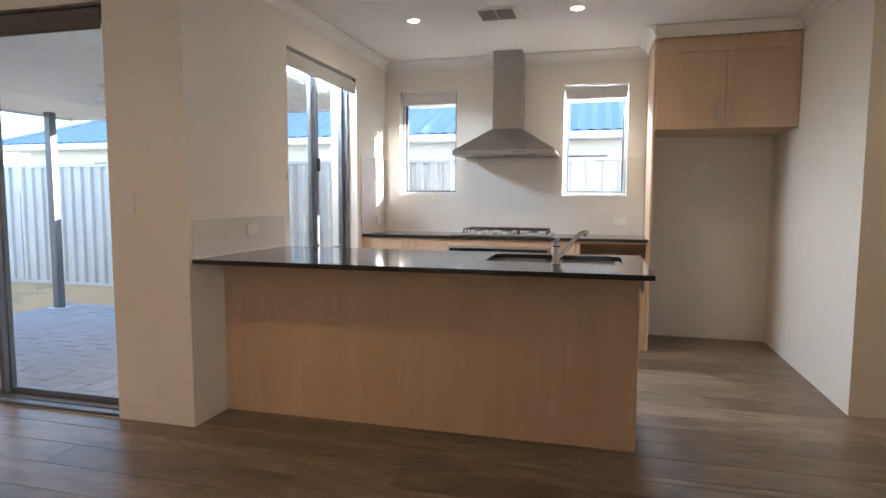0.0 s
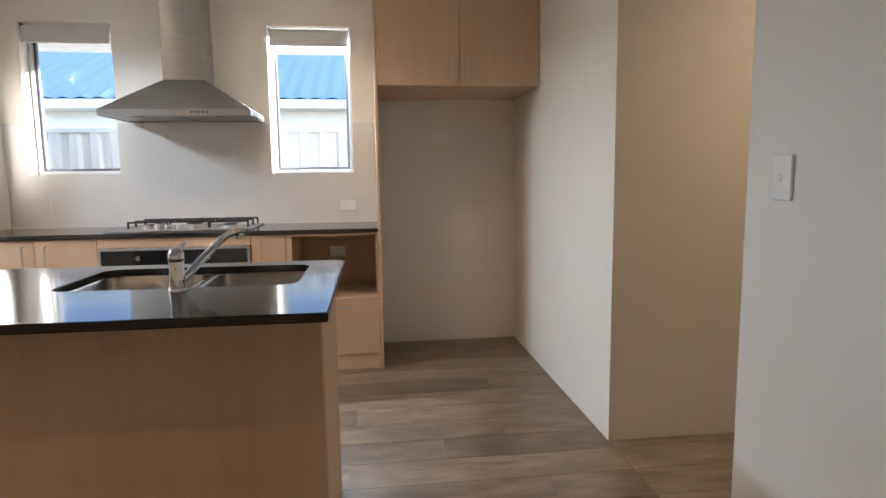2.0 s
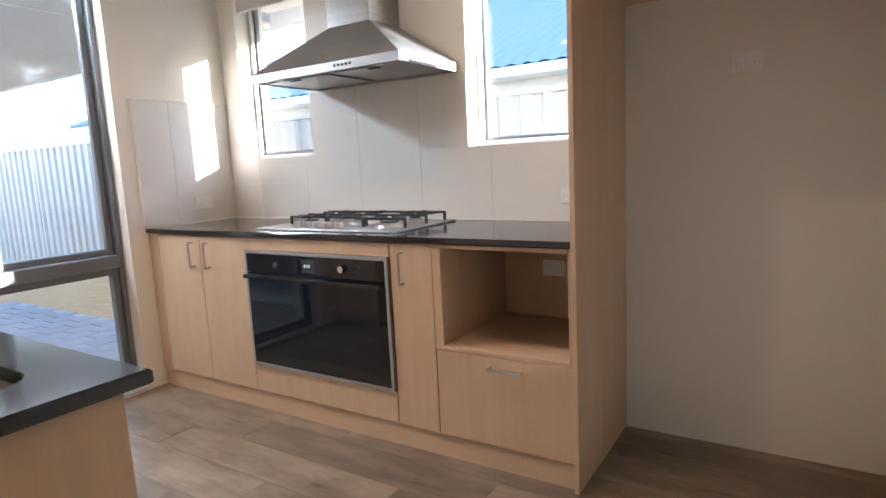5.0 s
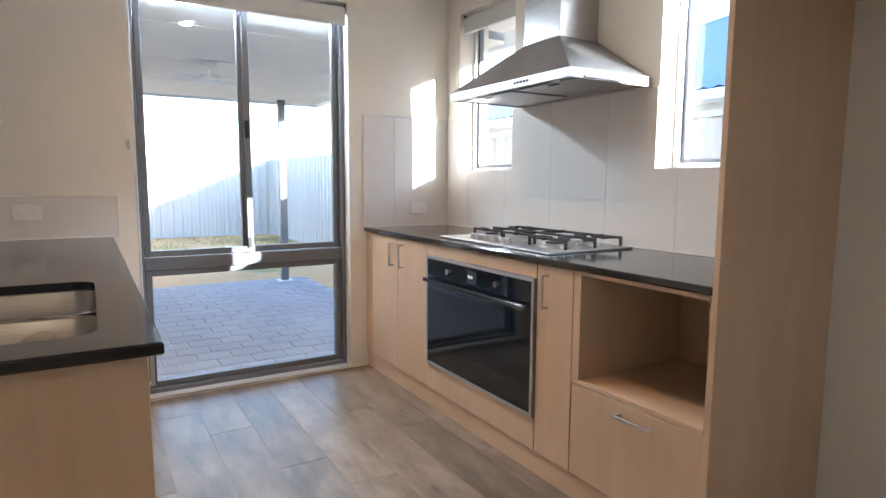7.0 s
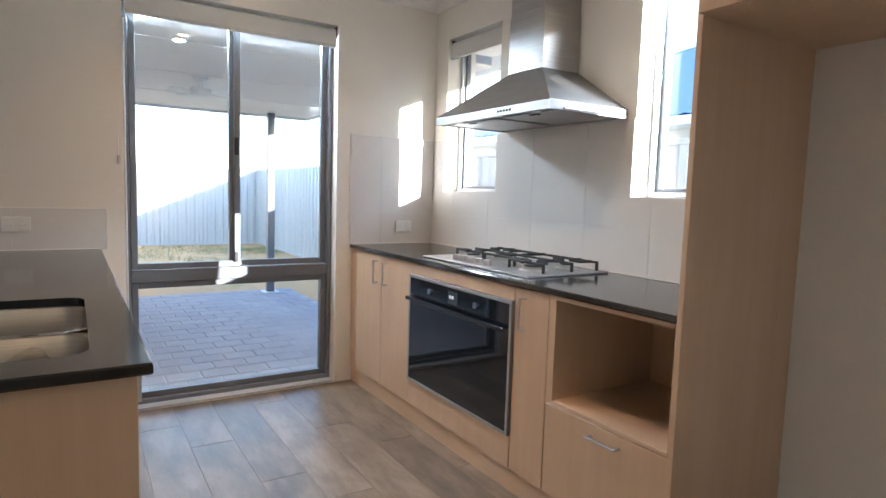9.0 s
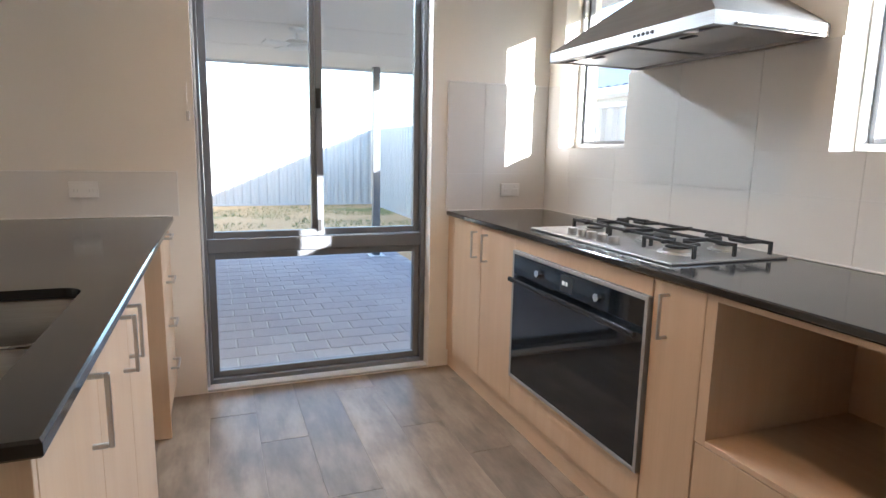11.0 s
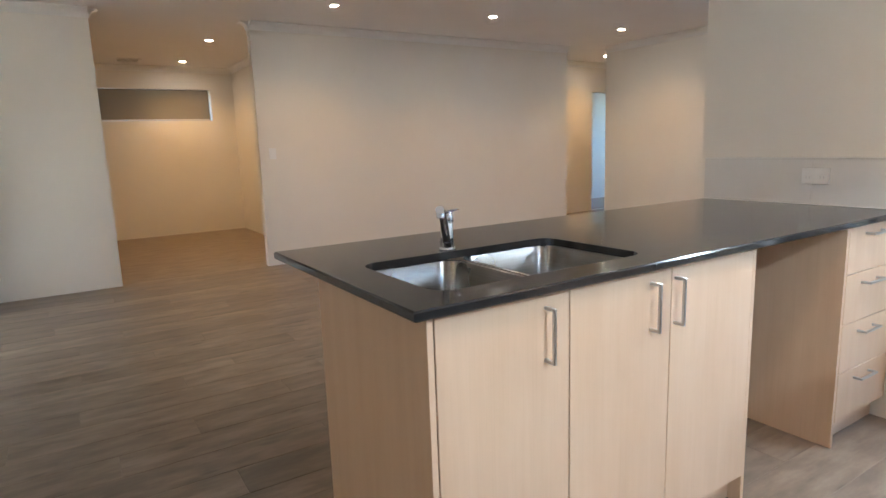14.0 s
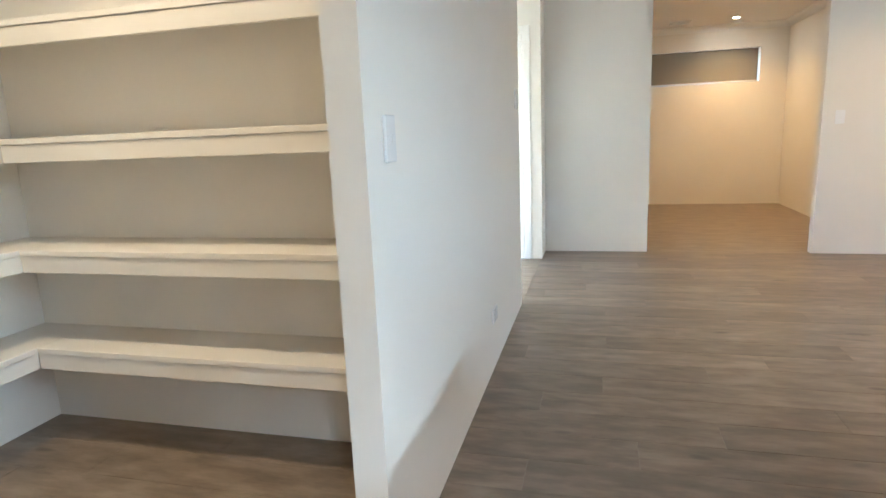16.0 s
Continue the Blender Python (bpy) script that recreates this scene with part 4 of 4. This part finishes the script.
def bowl(x0, x1, y0, y1, depth):
    bm = bmesh.new()
    rings = []
    for ins, dz, r in ((-0.012, 0.0, 0.066), (0.0, 0.0, 0.055), (0.003, -0.004, 0.054), (0.008, -0.5 * depth, 0.052), (0.012, -depth + 0.03, 0.050), (0.020, -depth + 0.008, 0.046), (0.040, -depth, 0.040)):
        rings.append([bm.verts.new((x, y, ZT - 0.0005 + dz)) for x, y in rounded(x0 + ins, x1 - ins, y0 + ins, y1 - ins, r, 7)])
    for a, b in zip(rings, rings[1:]):
        for i in range(len(a)):
            bm.faces.new((a[i], a[(i + 1) % len(a)], b[(i + 1) % len(b)], b[i]))
    bm.faces.new(rings[-1])
    ob = part("bowl", bm, M_SINK, sink, "brushed steel bowl", 50)
    cx, cy = (x0 + x1) / 2, (y0 + y1) / 2
    zb = ZT - depth
    drain = part("drain", lathe(bmesh.new(), cx, cy, [(0.042, zb), (0.042, zb + 0.003), (0.030, zb + 0.0035), (0.028, zb + 0.0015), (0.006, zb + 0.001)], 24), M_CHROME, ob, "", 40)
    part("strainer", lathe(bmesh.new(), cx, cy, [(0.026, zb + 0.0016), (0.020, zb + 0.0030), (0.004, zb + 0.0034)], 18), M_DARK, drain, "dark basket strainer", 40)
    return ob


bowl(0.210, 0.520, 3.557, 3.983, 0.185)
bowl(-0.172, 0.178, 3.557, 3.983, 0.185)

tx, ty = 0.200, 3.522
tap = thing("mixer_tap", "chrome single-lever mixer tap behind the sink", "tap", (tx, ty, BENCH))
part("collar", lathe(bmesh.new(), tx, ty, [(0.0265, BENCH + 0.0005), (0.0265, BENCH + 0.005), (0.0240, BENCH + 0.008), (0.010, BENCH + 0.008)], 28), M_CHROME, tap, "", 45)
part("body", lathe(bmesh.new(), tx, ty, [(0.0225, BENCH + 0.008), (0.0210, BENCH + 0.030), (0.0205, BENCH + 0.078), (0.0195, BENCH + 0.081), (0.0195, BENCH + 0.083), (0.004, BENCH + 0.083)], 28), M_CHROME, tap, "", 45)
# the cap is a dome that leans back, and runs out into a flat lever
cap = lathe(bmesh.new(), 0, 0, [(0.0205, 0.0), (0.0215, 0.004), (0.0215, 0.018), (0.0195, 0.027), (0.0140, 0.034), (0.0060, 0.037), (0.001, 0.0375)], 28)
for v in cap.verts:
    v.co.z += 0.20 * v.co.y * min(1.0, v.co.z / 0.02)
bmesh.ops.translate(cap, vec=(tx, ty, BENCH + 0.084), verts=cap.verts)
part("cap", cap, M_CHROME, tap, "", 45)
lever = bmesh.new()
rings = []
for d, z, w, h in ((-0.004, 0.110, 0.012, 0.006), (0.018, 0.119, 0.0125, 0.006), (0.040, 0.126, 0.0105, 0.0045), (0.056, 0.129, 0.0085, 0.0035), (0.072, 0.131, 0.0078, 0.0032), (0.077, 0.131, 0.0050, 0.0020)):
    rings.append([lever.verts.new((tx + 0.10 * d + w * math.cos(2 * math.pi * k / 14), ty + d, BENCH + z + h * math.sin(2 * math.pi * k / 14))) for k in range(14)])
for p, q in zip(rings, rings[1:]):
    for k in range(14):
        lever.faces.new((p[k], p[(k + 1) % 14], q[(k + 1) % 14], q[k]))
lever.faces.new(rings[0][::-1])
lever.faces.new(rings[-1])
part("lever", lever, M_CHROME, tap, "", 60)
ox, oy = 0.140, 0.186
pts = [(tx + ox * f, ty + oy * f, BENCH + z) for f, z in ((0.06, 0.026), (0.20, 0.050), (0.38, 0.081), (0.56, 0.112), (0.68, 0.131), (0.77, 0.142), (0.86, 0.148), (0.95, 0.150), (1.03, 0.149))]
part("spout", tube(bmesh.new(), pts, [0.0120, 0.0118, 0.0115, 0.0112, 0.0110, 0.0110, 0.0112, 0.0118, 0.0120], 18), M_CHROME, tap, "", 45)
part("aerator", lathe(bmesh.new(), tx + ox * 0.97, ty + oy * 0.97, [(0.0095, BENCH + 0.126), (0.0115, BENCH + 0.127), (0.0115, BENCH + 0.143), (0.009, BENCH + 0.146)], 18), M_CHROME, tap, "", 45)


# ---- pantry shelves ----
for zt in (0.444, 0.835, 1.250, 1.655):
    sh = thing("pantry_shelf", "white L-shaped pantry shelf with a deep front edge", "shelf", (2.8, 2.610, zt), "pantry shelves")
    part("board", boxed(1.892, 3.412, 2.612, 2.900, zt - 0.022, zt, bev=0.002, seg=1), M_SHELF, sh)
    part("board", boxed(3.4125, 3.693, 2.612, 4.273, zt - 0.022, zt, bev=0.002, seg=1), M_SHELF, sh)
    part("front_edge", boxed(1.892, 3.418, 2.882, 2.894, zt - 0.088, zt - 0.0225, bev=0.002, seg=1), M_SHELF, sh)
    part("front_edge", boxed(3.4185, 3.4305, 2.8945, 4.273, zt - 0.088, zt - 0.0225, bev=0.002, seg=1), M_SHELF, sh)

# ---- patio and yard ----
post = thing("patio_post", "dark steel patio post with a pale base plate", "post", (-5.88, 6.15, PATIO))
part("shaft", boxed(-5.925, -5.835, 6.105, 6.195, PATIO + 0.011, 2.21, bev=0.006), M_POST, post)
part("base_plate", boxed(-5.98, -5.78, 6.05, 6.25, PATIO + 0.001, PATIO + 0.012, bev=0.003), M_ALU_LIGHT, post)
bm = bmesh.new()
box(bm, -6.20, -1.902, 3.402, 6.72, 2.222, 2.24)
structure("patio_soffit", bm, M_SOFFIT, "pale flat patio ceiling boards", category="soffit")
for x in (-5.0, -3.8, -2.6):
    structure("trim", boxed(x - 0.015, x + 0.015, 3.403, 6.715, 2.2185, 2.2217), M_SOFFIT, "flat joint strip of the patio ceiling", category="trim")
bm = bmesh.new()
box(bm, -6.24, -6.20, 3.402, 6.76, 2.19, 2.42, 0.006)
box(bm, -6.20, -1.902, 6.72, 6.76, 2.19, 2.42, 0.006)
structure("patio_fascia", bm, M_GUTTER, "pale metal gutter round the patio roof", category="gutter")
structure("patio_roof", boxed(-6.20, -1.902, 3.402, 6.72, 2.36, 2.42), M_ROOF, "steel patio roof sheet", category="roof")
structure("eave_soffit", boxed(-1.90, 4.4, 6.302, 6.72, 2.30, 2.32), M_SOFFIT, "narrow pale eave soffit over the kitchen windows", category="soffit")
structure("eave_fascia", boxed(-1.90, 4.4, 6.72, 6.76, 2.19, 2.42, bev=0.006), M_GUTTER, "pale metal gutter of the eave", category="gutter")
structure("wing_eave", boxed(-10.05, -6.25, 3.402, 3.85, 2.30, 2.42, bev=0.006), M_GUTTER, "pale eave and gutter of the far wing", category="gutter")
downlight(-2.55, 4.59, 0.2, 2.222)
downlight(-4.87, 3.90, 0.1, 2.222)

fan = thing("ceiling_fan", "white patio ceiling fan with four blades at rest", "ceiling fan", (-3.9, 4.96, 2.2))
fx, fy = -3.90, 4.96
part("canopy", lathe(bmesh.new(), fx, fy, [(0.065, 2.2175), (0.060, 2.195), (0.018, 2.180)], 24), M_TRIM, fan, "", 45)
part("stem", rod(bmesh.new(), (fx, fy, 2.185), (fx, fy, 2.12), 0.013), M_TRIM, fan)
part("motor", lathe(bmesh.new(), fx, fy, [(0.030, 2.125), (0.085, 2.115), (0.098, 2.085), (0.085, 2.055), (0.045, 2.040)], 28), M_TRIM, fan, "", 45)
for i in range(4):
    b = boxed(0.075, 0.31, -0.042, 0.042, -0.004, 0.004, bev=0.003, seg=1)
    bmesh.ops.transform(b, matrix=pose(fx, fy, 2.075, 0, 0, 25 + 90 * i) @ pose(0, 0, 0, 12), verts=b.verts)
    part("blade", b, M_TRIM, fan)
lamp = thing("outdoor_wall_lamp", "small white round lamp on the brick wall", "wall lamp", (-5.56, 3.405, 1.20))
part("backplate", rod(bmesh.new(), (-5.56, 3.4025, 1.20), (-5.56, 3.418, 1.20), 0.048, seg=20), M_TRIM, lamp, "", 40)
part("head", rod(bmesh.new(), (-5.56, 3.418, 1.20), (-5.56, 3.49, 1.19), 0.032, 0.042, 20), M_TRIM, lamp, "", 40)


def fence_panel(length, height):
    """A steel fence panel in local x, z: trapezoid ribs between two rails."""
    bm = bmesh.new()
    pitch, depth = 0.19, 0.032
    xs = []
    n = int(length / pitch)
    for i in range(n):
        o = i * pitch
        xs += [(o, 0.0), (o + 0.055, 0.0), (o + 0.085, depth), (o + 0.145, depth), (o + 0.175, 0.0)]
    xs.append((length, 0.0))
    k = len(xs)
    rows = [[bm.verts.new((x, y + off, z)) for x, y in xs] for z in (0.03, height - 0.03) for off in (0.0, 0.003)]
    for i in range(k - 1):
        for a, b in ((0, 2), (1, 3), (0, 1), (2, 3)):
            bm.faces.new((rows[a][i], rows[a][i + 1], rows[b][i + 1], rows[b][i]))
    return bm


def fence(name, start, ang, count):
    th = thing(name, "pale corrugated steel boundary fence with capped rails", "fence", start)
    H, L = 1.88, 2.37
    for i in range(count):
        m = pose(*start, 0, 0, ang) @ pose(i * L, 0, 0)
        for nm, b in (("sheet", fence_panel(L - 0.06, H)), ("rail", boxed(-0.03, L - 0.03, -0.006, 0.040, H - 0.045, H, bev=0.004, seg=1)), ("rail", boxed(-0.03, L - 0.03, -0.006, 0.040, 0.0, 0.045, bev=0.004, seg=1)), ("post", boxed(-0.055, -0.005, -0.012, 0.046, 0.0, H + 0.005, bev=0.004, seg=1))):
            bmesh.ops.transform(b, matrix=m, verts=b.verts)
            part(nm, b, M_FENCE, th)
    return th


fence("boundary_fence", (-13.30, 7.95, GROUND), 0, 11)
fence("boundary_fence", (-13.30, 7.93, GROUND), -90, 7)


def hip_roof(bm, x0, x1, y0, y1, z, rise):
    """A hipped roof whose slopes are ribbed along the fall."""
    run = (y1 - y0) / 2
    pitch = 0.22

    def slope(p, q, r, s):
        """Eave p to q, ridge s to r."""
        p, q, r, s = map(Vector, (p, q, r, s))
        n = max(2, int((q - p).length / pitch))
        nor = (q - p).cross(s - p).normalized()
        prev = None
        for i in range(n * 2 + 1):
            f = i / (2 * n)
            e = p + (q - p) * f
            along = (q - p).normalized()
            d = (e - p).dot(along)
            ds, dr = (s - p).dot(along), (r - p).dot(along)
            if d < ds:
                t = p + (s - p) * (d / ds) if ds > 1e-6 else s
            elif d > dr:
                t = q + (r - q) * (((q - p).length - d) / ((q - p).length - dr)) if (q - p).length - dr > 1e-6 else r
            else:
                t = s + (r - s) * ((d - ds) / (dr - ds)) if dr - ds > 1e-6 else s
            off = nor * (0.028 if i % 2 else 0.0)
            cur = (bm.verts.new(e + off), bm.verts.new(t + off))
            if prev:
                bm.faces.new((prev[0], cur[0], cur[1], prev[1]))
            prev = cur

    a, b = (x0 + run, (y0 + y1) / 2, z + rise), (x1 - run, (y0 + y1) / 2, z + rise)
    slope((x0, y0, z), (x1, y0, z), b, a)
    slope((x1, y1, z), (x0, y1, z), a, b)
    slope((x0, y1, z), (x0, y0, z), a, a)
    slope((x1, y0, z), (x1, y1, z), b, b)
    return bm


def neighbour(x0, x1, y0, y1, label):
    th = thing("neighbour_house", label, "house", ((x0 + x1) / 2, (y0 + y1) / 2, GROUND))
    part("wall", boxed(x0 + 0.5, x1 - 0.5, y0 + 0.5, y1 - 0.5, GROUND, 2.20), M_RENDER, th, "white rendered wall")
    part("soffit", boxed(x0 + 0.05, x1 - 0.05, y0 + 0.05, y1 - 0.05, 2.201, 2.215), M_SOFFIT, th)
    bm = bmesh.new()
    for b in ((x0, x1, y0, y0 + 0.12), (x0, x1, y1 - 0.12, y1), (x0, x0 + 0.12, y0 + 0.12, y1 - 0.12), (x1 - 0.12, x1, y0 + 0.12, y1 - 0.12)):
        box(bm, *b, 2.19, 2.31, 0.01, 1)
    part("gutter", bm, M_GUTTER, th, "pale gutter")
    roof = part("roof", hip_roof(bmesh.new(), x0 + 0.02, x1 - 0.02, y0 + 0.02, y1 - 0.02, 2.315, (y1 - y0) / 2 * math.tan(radians(23))), M_ROOF, th, "blue-grey corrugated steel roof")
    mx = (x0 + x1) / 2
    rz = 2.315 + (y1 - y0) / 2 * math.tan(radians(23))
    run = (y1 - y0) / 2
    part("ridge_cap", tube(bmesh.new(), [(x0 + run, (y0 + y1) / 2, rz), (x1 - run, (y0 + y1) / 2, rz)], 0.07, 8), M_ROOF, th)
    for c, e in (((x0, y0), x0 + run), ((x1, y0), x1 - run), ((x0, y1), x0 + run), ((x1, y1), x1 - run)):
        part("hip_cap", tube(bmesh.new(), [(c[0], c[1], 2.33), (e, (y0 + y1) / 2, rz)], 0.06, 8), M_ROOF, th)
    for wx in (x0 + 2.2, mx + 0.8):
        wv = part("window", boxed(wx, wx + 1.4, y0 + 0.47, y0 + 0.505, 0.75, 2.0, bev=0.004, seg=1), M_ALU_LIGHT, th)
        part("pane", boxed(wx + 0.05, wx + 1.35, y0 + 0.462, y0 + 0.469, 0.80, 1.95), M_BLACK_GLASS, wv)
    return th


neighbour(-12.3, 9.0, 10.4, 22.0, "white neighbouring house with a blue-grey hipped steel roof")

# ---- brick face of the house under the patio ----
def bricks(name, x0, x1, z0, z1, y, holes, label):
    """Courses of bricks proud of a mortar bed on a wall facing +y."""
    bed = wall(name, "x", x0, x1, y, y + 0.020, z0, z1, holes, M_MORTAR, label)
    bm = bmesh.new()
    L, Hh = 0.240, 0.086
    r = 0
    z = z0
    while z + 0.076 <= z1:
        x = x0 - (L / 2 if r % 2 else 0)
        while x < x1:
            a, b = max(x, x0), min(x + L - 0.010, x1)
            if b - a > 0.03 and not any(a < h1 and b > h0 and z < t and z + 0.076 > s for h0, h1, s, t in holes):
                box(bm, a, b, y + 0.010, y + 0.030, z, z + 0.076)
            x += L
        z += Hh
        r += 1
    tagged(part("bricks", bm, M_BRICK, bed), "cream brick courses", kind="stuff")
    return bed


bricks("wall_brick_patio", -9.60, -1.90, GROUND, 2.21, 3.372, ((-5.40, -2.147, -0.02, 2.25), (-8.70, -7.35, 0.62, 2.2)), "cream brick house wall along the patio")

# ---- ground ----
g = bmesh.new()
bmesh.ops.create_grid(g, x_segments=40, y_segments=40, size=1)
for v in g.verts:
    v.co = Vector((v.co.x * 400 if abs(v.co.x) > 0.999 else v.co.x * 40, v.co.y * 400 if abs(v.co.y) > 0.999 else v.co.y * 40, GROUND))
structure("ground", g, M_GROUND, "sandy backyard ground with patches of weeds", category="ground")
weeds = bmesh.new()
rng = random.Random(5)
for i in range(3600):
    wx, wy = rng.uniform(-13.1, -7.6), rng.uniform(4.0, 7.8)
    if noise.noise(Vector((wx * 0.9, wy * 0.9, 3.1))) + 0.35 * (wx < -11.0) < 0.12:
        continue
    h, a = rng.uniform(0.015, 0.06), rng.uniform(0, 6.28)
    dx, dy, lean = math.cos(a) * 0.008, math.sin(a) * 0.008, rng.uniform(-0.05, 0.05)
    v = [weeds.verts.new(p) for p in ((wx - dx, wy - dy, GROUND), (wx + dx, wy + dy, GROUND), (wx + lean, wy + lean * 0.7, GROUND + h))]
    weeds.faces.new(v)
tagged(part("weeds", weeds, M_WEED), "sparse green weeds along the back fence", "weeds", kind="stuff")
bed = structure("pavement", boxed(-6.12, -1.902, 3.404, 6.48, GROUND - 0.05, PATIO - 0.004), M_SAND_JOINT, "grey brick pavers laid in a running bond", category="paving")
PL, PW = 0.24, 0.20
paver_mesh = None
rest = bmesh.new()
count = 0
rows_n = int((6.12 - 1.902) / PW)
cols_n = int((6.48 - 3.404) / PL) + 1
for r in range(rows_n):
    for c in range(cols_n):
        px0 = -1.904 - r * PW
        py0 = 3.406 + c * PL - (PL / 2 if r % 2 else 0)
        lo, hi = max(py0, 3.406), min(py0 + PL - 0.008, 6.475)
        if hi - lo < 0.03:
            continue
        lift = 0.0015 * math.sin(7.3 * (c + 31 * r))
        if count < 290 and lo == py0 and hi == py0 + PL - 0.008 and 3.9 < py0 < 5.9:
            if paver_mesh is None:
                ob = part("paver", boxed(-PW + 0.008, 0, 0, PL - 0.008, -0.045, 0, bev=0.004, seg=1), M_PAVER, bed)
                paver_mesh = ob.data
            else:
                ob = new("paver", paver_mesh)
                ob.parent = bed
            ob.location = (px0, py0, PATIO + lift)
            count += 1
        else:
            box(rest, px0 - PW + 0.008, px0, lo, hi, PATIO - 0.045, PATIO + lift)
tagged(part("pavers", rest, M_PAVER, bed), "grey brick pavers", kind="stuff")

# ---- wall tiles ----
def tile_block(bm, a0, a1, z0, z1, plane, holes):
    """One tile, cut round openings. plane maps (a0, a1, z0, z1) to a box."""
    cuts = [(a0, a1, z0, z1)]
    for h0, h1, s, t in holes:
        out = []
        for b0, b1, u, v in cuts:
            if b1 <= h0 or b0 >= h1 or v <= s or u >= t:
                out.append((b0, b1, u, v))
                continue
            if u < s:
                out.append((b0, b1, u, s))
            if v > t:
                out.append((b0, b1, t, v))
            m0, m1 = max(u, s), min(v, t)
            if b0 < h0:
                out.append((b0, h0, m0, m1))
            if b1 > h1:
                out.append((h1, b1, m0, m1))
        cuts = out
    for c in cuts:
        if c[1] - c[0] > 0.004 and c[3] - c[2] > 0.004:
            box(bm, *plane(*c), 0.0005, 1)
    return bm


def tiled(name, label, a_edges, z_edges, plane_bed, plane_tile, holes=()):
    bed = structure(name, tile_block(bmesh.new(), a_edges[0], a_edges[-1], z_edges[0], z_edges[-1], plane_bed, holes), M_TILE_JOINT, label, category="splashback")
    g = 0.0009
    for a0, a1 in zip(a_edges, a_edges[1:]):
        for z0, z1 in zip(z_edges, z_edges[1:]):
            b = tile_block(bmesh.new(), a0 + g, a1 - g, z0 + g, z1 - g, plane_tile, holes)
            if len(b.verts):
                part("tile", b, M_TILE, bed)
            else:
                b.free()


tiled("splashback_1", "large white satin wall tiles behind the hob", [-1.650, -1.395, -1.000, -0.605, -0.210, 0.185, 0.580, 0.783], [BENCH + 0.002, 1.107, 1.597],
      lambda a, b, s, t: (a, b, 6.0725, 6.079, s, t), lambda a, b, s, t: (a, b, 6.0705, 6.0790, s, t), (W1, W2))
tiled("splashback_2", "large white satin wall tiles beside the back bench", [5.462, 5.675, 6.069], [BENCH + 0.002, 1.107, 1.597],
      lambda a, b, s, t: (-1.659, -1.6525, a, b, s, t), lambda a, b, s, t: (-1.659, -1.6505, a, b, s, t))
tiled("splashback_3", "low white tile upstand over the peninsula benchtop", [3.172, 3.705, 4.103], [BENCH + 0.002, 1.108],
      lambda a, b, s, t: (-1.659, -1.6525, a, b, s, t), lambda a, b, s, t: (-1.659, -1.6505, a, b, s, t))

def edge_strip(name, label, *b):
    return tagged(part(name, boxed(*b, bev=0.001, seg=1), M_TRIM), label, "edge trim", kind="structure")


edge_strip("trim_1", "white silicone bead behind the back benchtop", -1.650, 0.783, 6.064, 6.0702, BENCH + 0.0002, BENCH + 0.006)
edge_strip("trim_2", "white silicone bead beside the back benchtop", -1.6502, -1.644, 5.466, 6.064, BENCH + 0.0002, BENCH + 0.006)
edge_strip("trim_3", "white silicone bead under the tile upstand", -1.6502, -1.644, 3.172, 4.076, BENCH + 0.0002, BENCH + 0.006)
edge_strip("trim_4", "white tile edge trim on top of the upstand", -1.6595, -1.6495, 3.172, 4.108, 1.1082, 1.1132)
edge_strip("trim_5", "white tile edge trim at the upstand's end", -1.6595, -1.6495, 4.1032, 4.108, BENCH + 0.002, 1.108)
edge_strip("trim_6", "white tile edge trim beside the tall window", -1.6595, -1.6490, 5.4562, 5.4615, BENCH + 0.002, 1.602)
edge_strip("trim_7", "white tile edge trim on top of the side splashback", -1.6595, -1.6495, 5.462, 6.069, 1.5975, 1.602)

# ---- floor planks ----
ROW, LEN, GAP = 0.20, 1.20, 0.0013
full_mesh = None
made = 0
rest = bmesh.new()


def lay(x0, x1, y0, y1, as_parts):
    """Planks over a stretch of floor, in rows along x, with the joints stepping from row to row."""
    global full_mesh, made
    r = math.floor((y0 - 5.405) / ROW)
    while 5.405 + r * ROW < y1:
        s, t = max(y0, 5.405 + r * ROW), min(y1, 5.405 + (r + 1) * ROW)
        shift = (0.93 + 0.385 * r + 0.06 * math.sin(r * 2.7)) % LEN
        x = x0 - ((x0 - shift) % LEN)
        while x < x1:
            a, b = max(x, x0), min(x + LEN, x1)
            if b - a > 0.012 and t - s > 0.012:
                whole = b - a > LEN - 1e-4 and t - s > ROW - 1e-4
                if as_parts and made < 300:
                    made += 1
                    if whole and full_mesh is not None:
                        ob = new("plank", full_mesh)
                        ob.parent = floor
                    else:
                        ob = part("plank", boxed(GAP, b - a - GAP, GAP, t - s - GAP, -0.009, 0.0, bev=0.0005, seg=1), M_PLANK, floor)
                        if whole:
                            full_mesh = ob.data
                    ob.location = (a, s, 0.0)
                else:
                    box(rest, a + GAP, b - GAP, s + GAP, t - GAP, -0.009, 0.0)
            x += LEN
        r += 1


lay(-1.66, 1.80, 3.15, 6.08, True)
lay(-5.60, 1.80, -1.265, 3.15, True)
lay(-0.585, 0.825, -1.365, -1.265, False)
lay(-1.254, 1.40, -4.863, -1.365, False)
lay(1.80, 3.695, 2.610, 4.275, False)
lay(1.80, 3.73, -0.89, 0.616, False)
lay(-9.36, -5.01, -2.35, -1.265, False)
lay(-9.36, -5.60, -1.265, -1.08, False)
lay(-9.36, -6.30, -3.90, -2.35, False)
tagged(part("planks", rest, M_PLANK, floor), "timber-look plank tiles", kind="stuff")
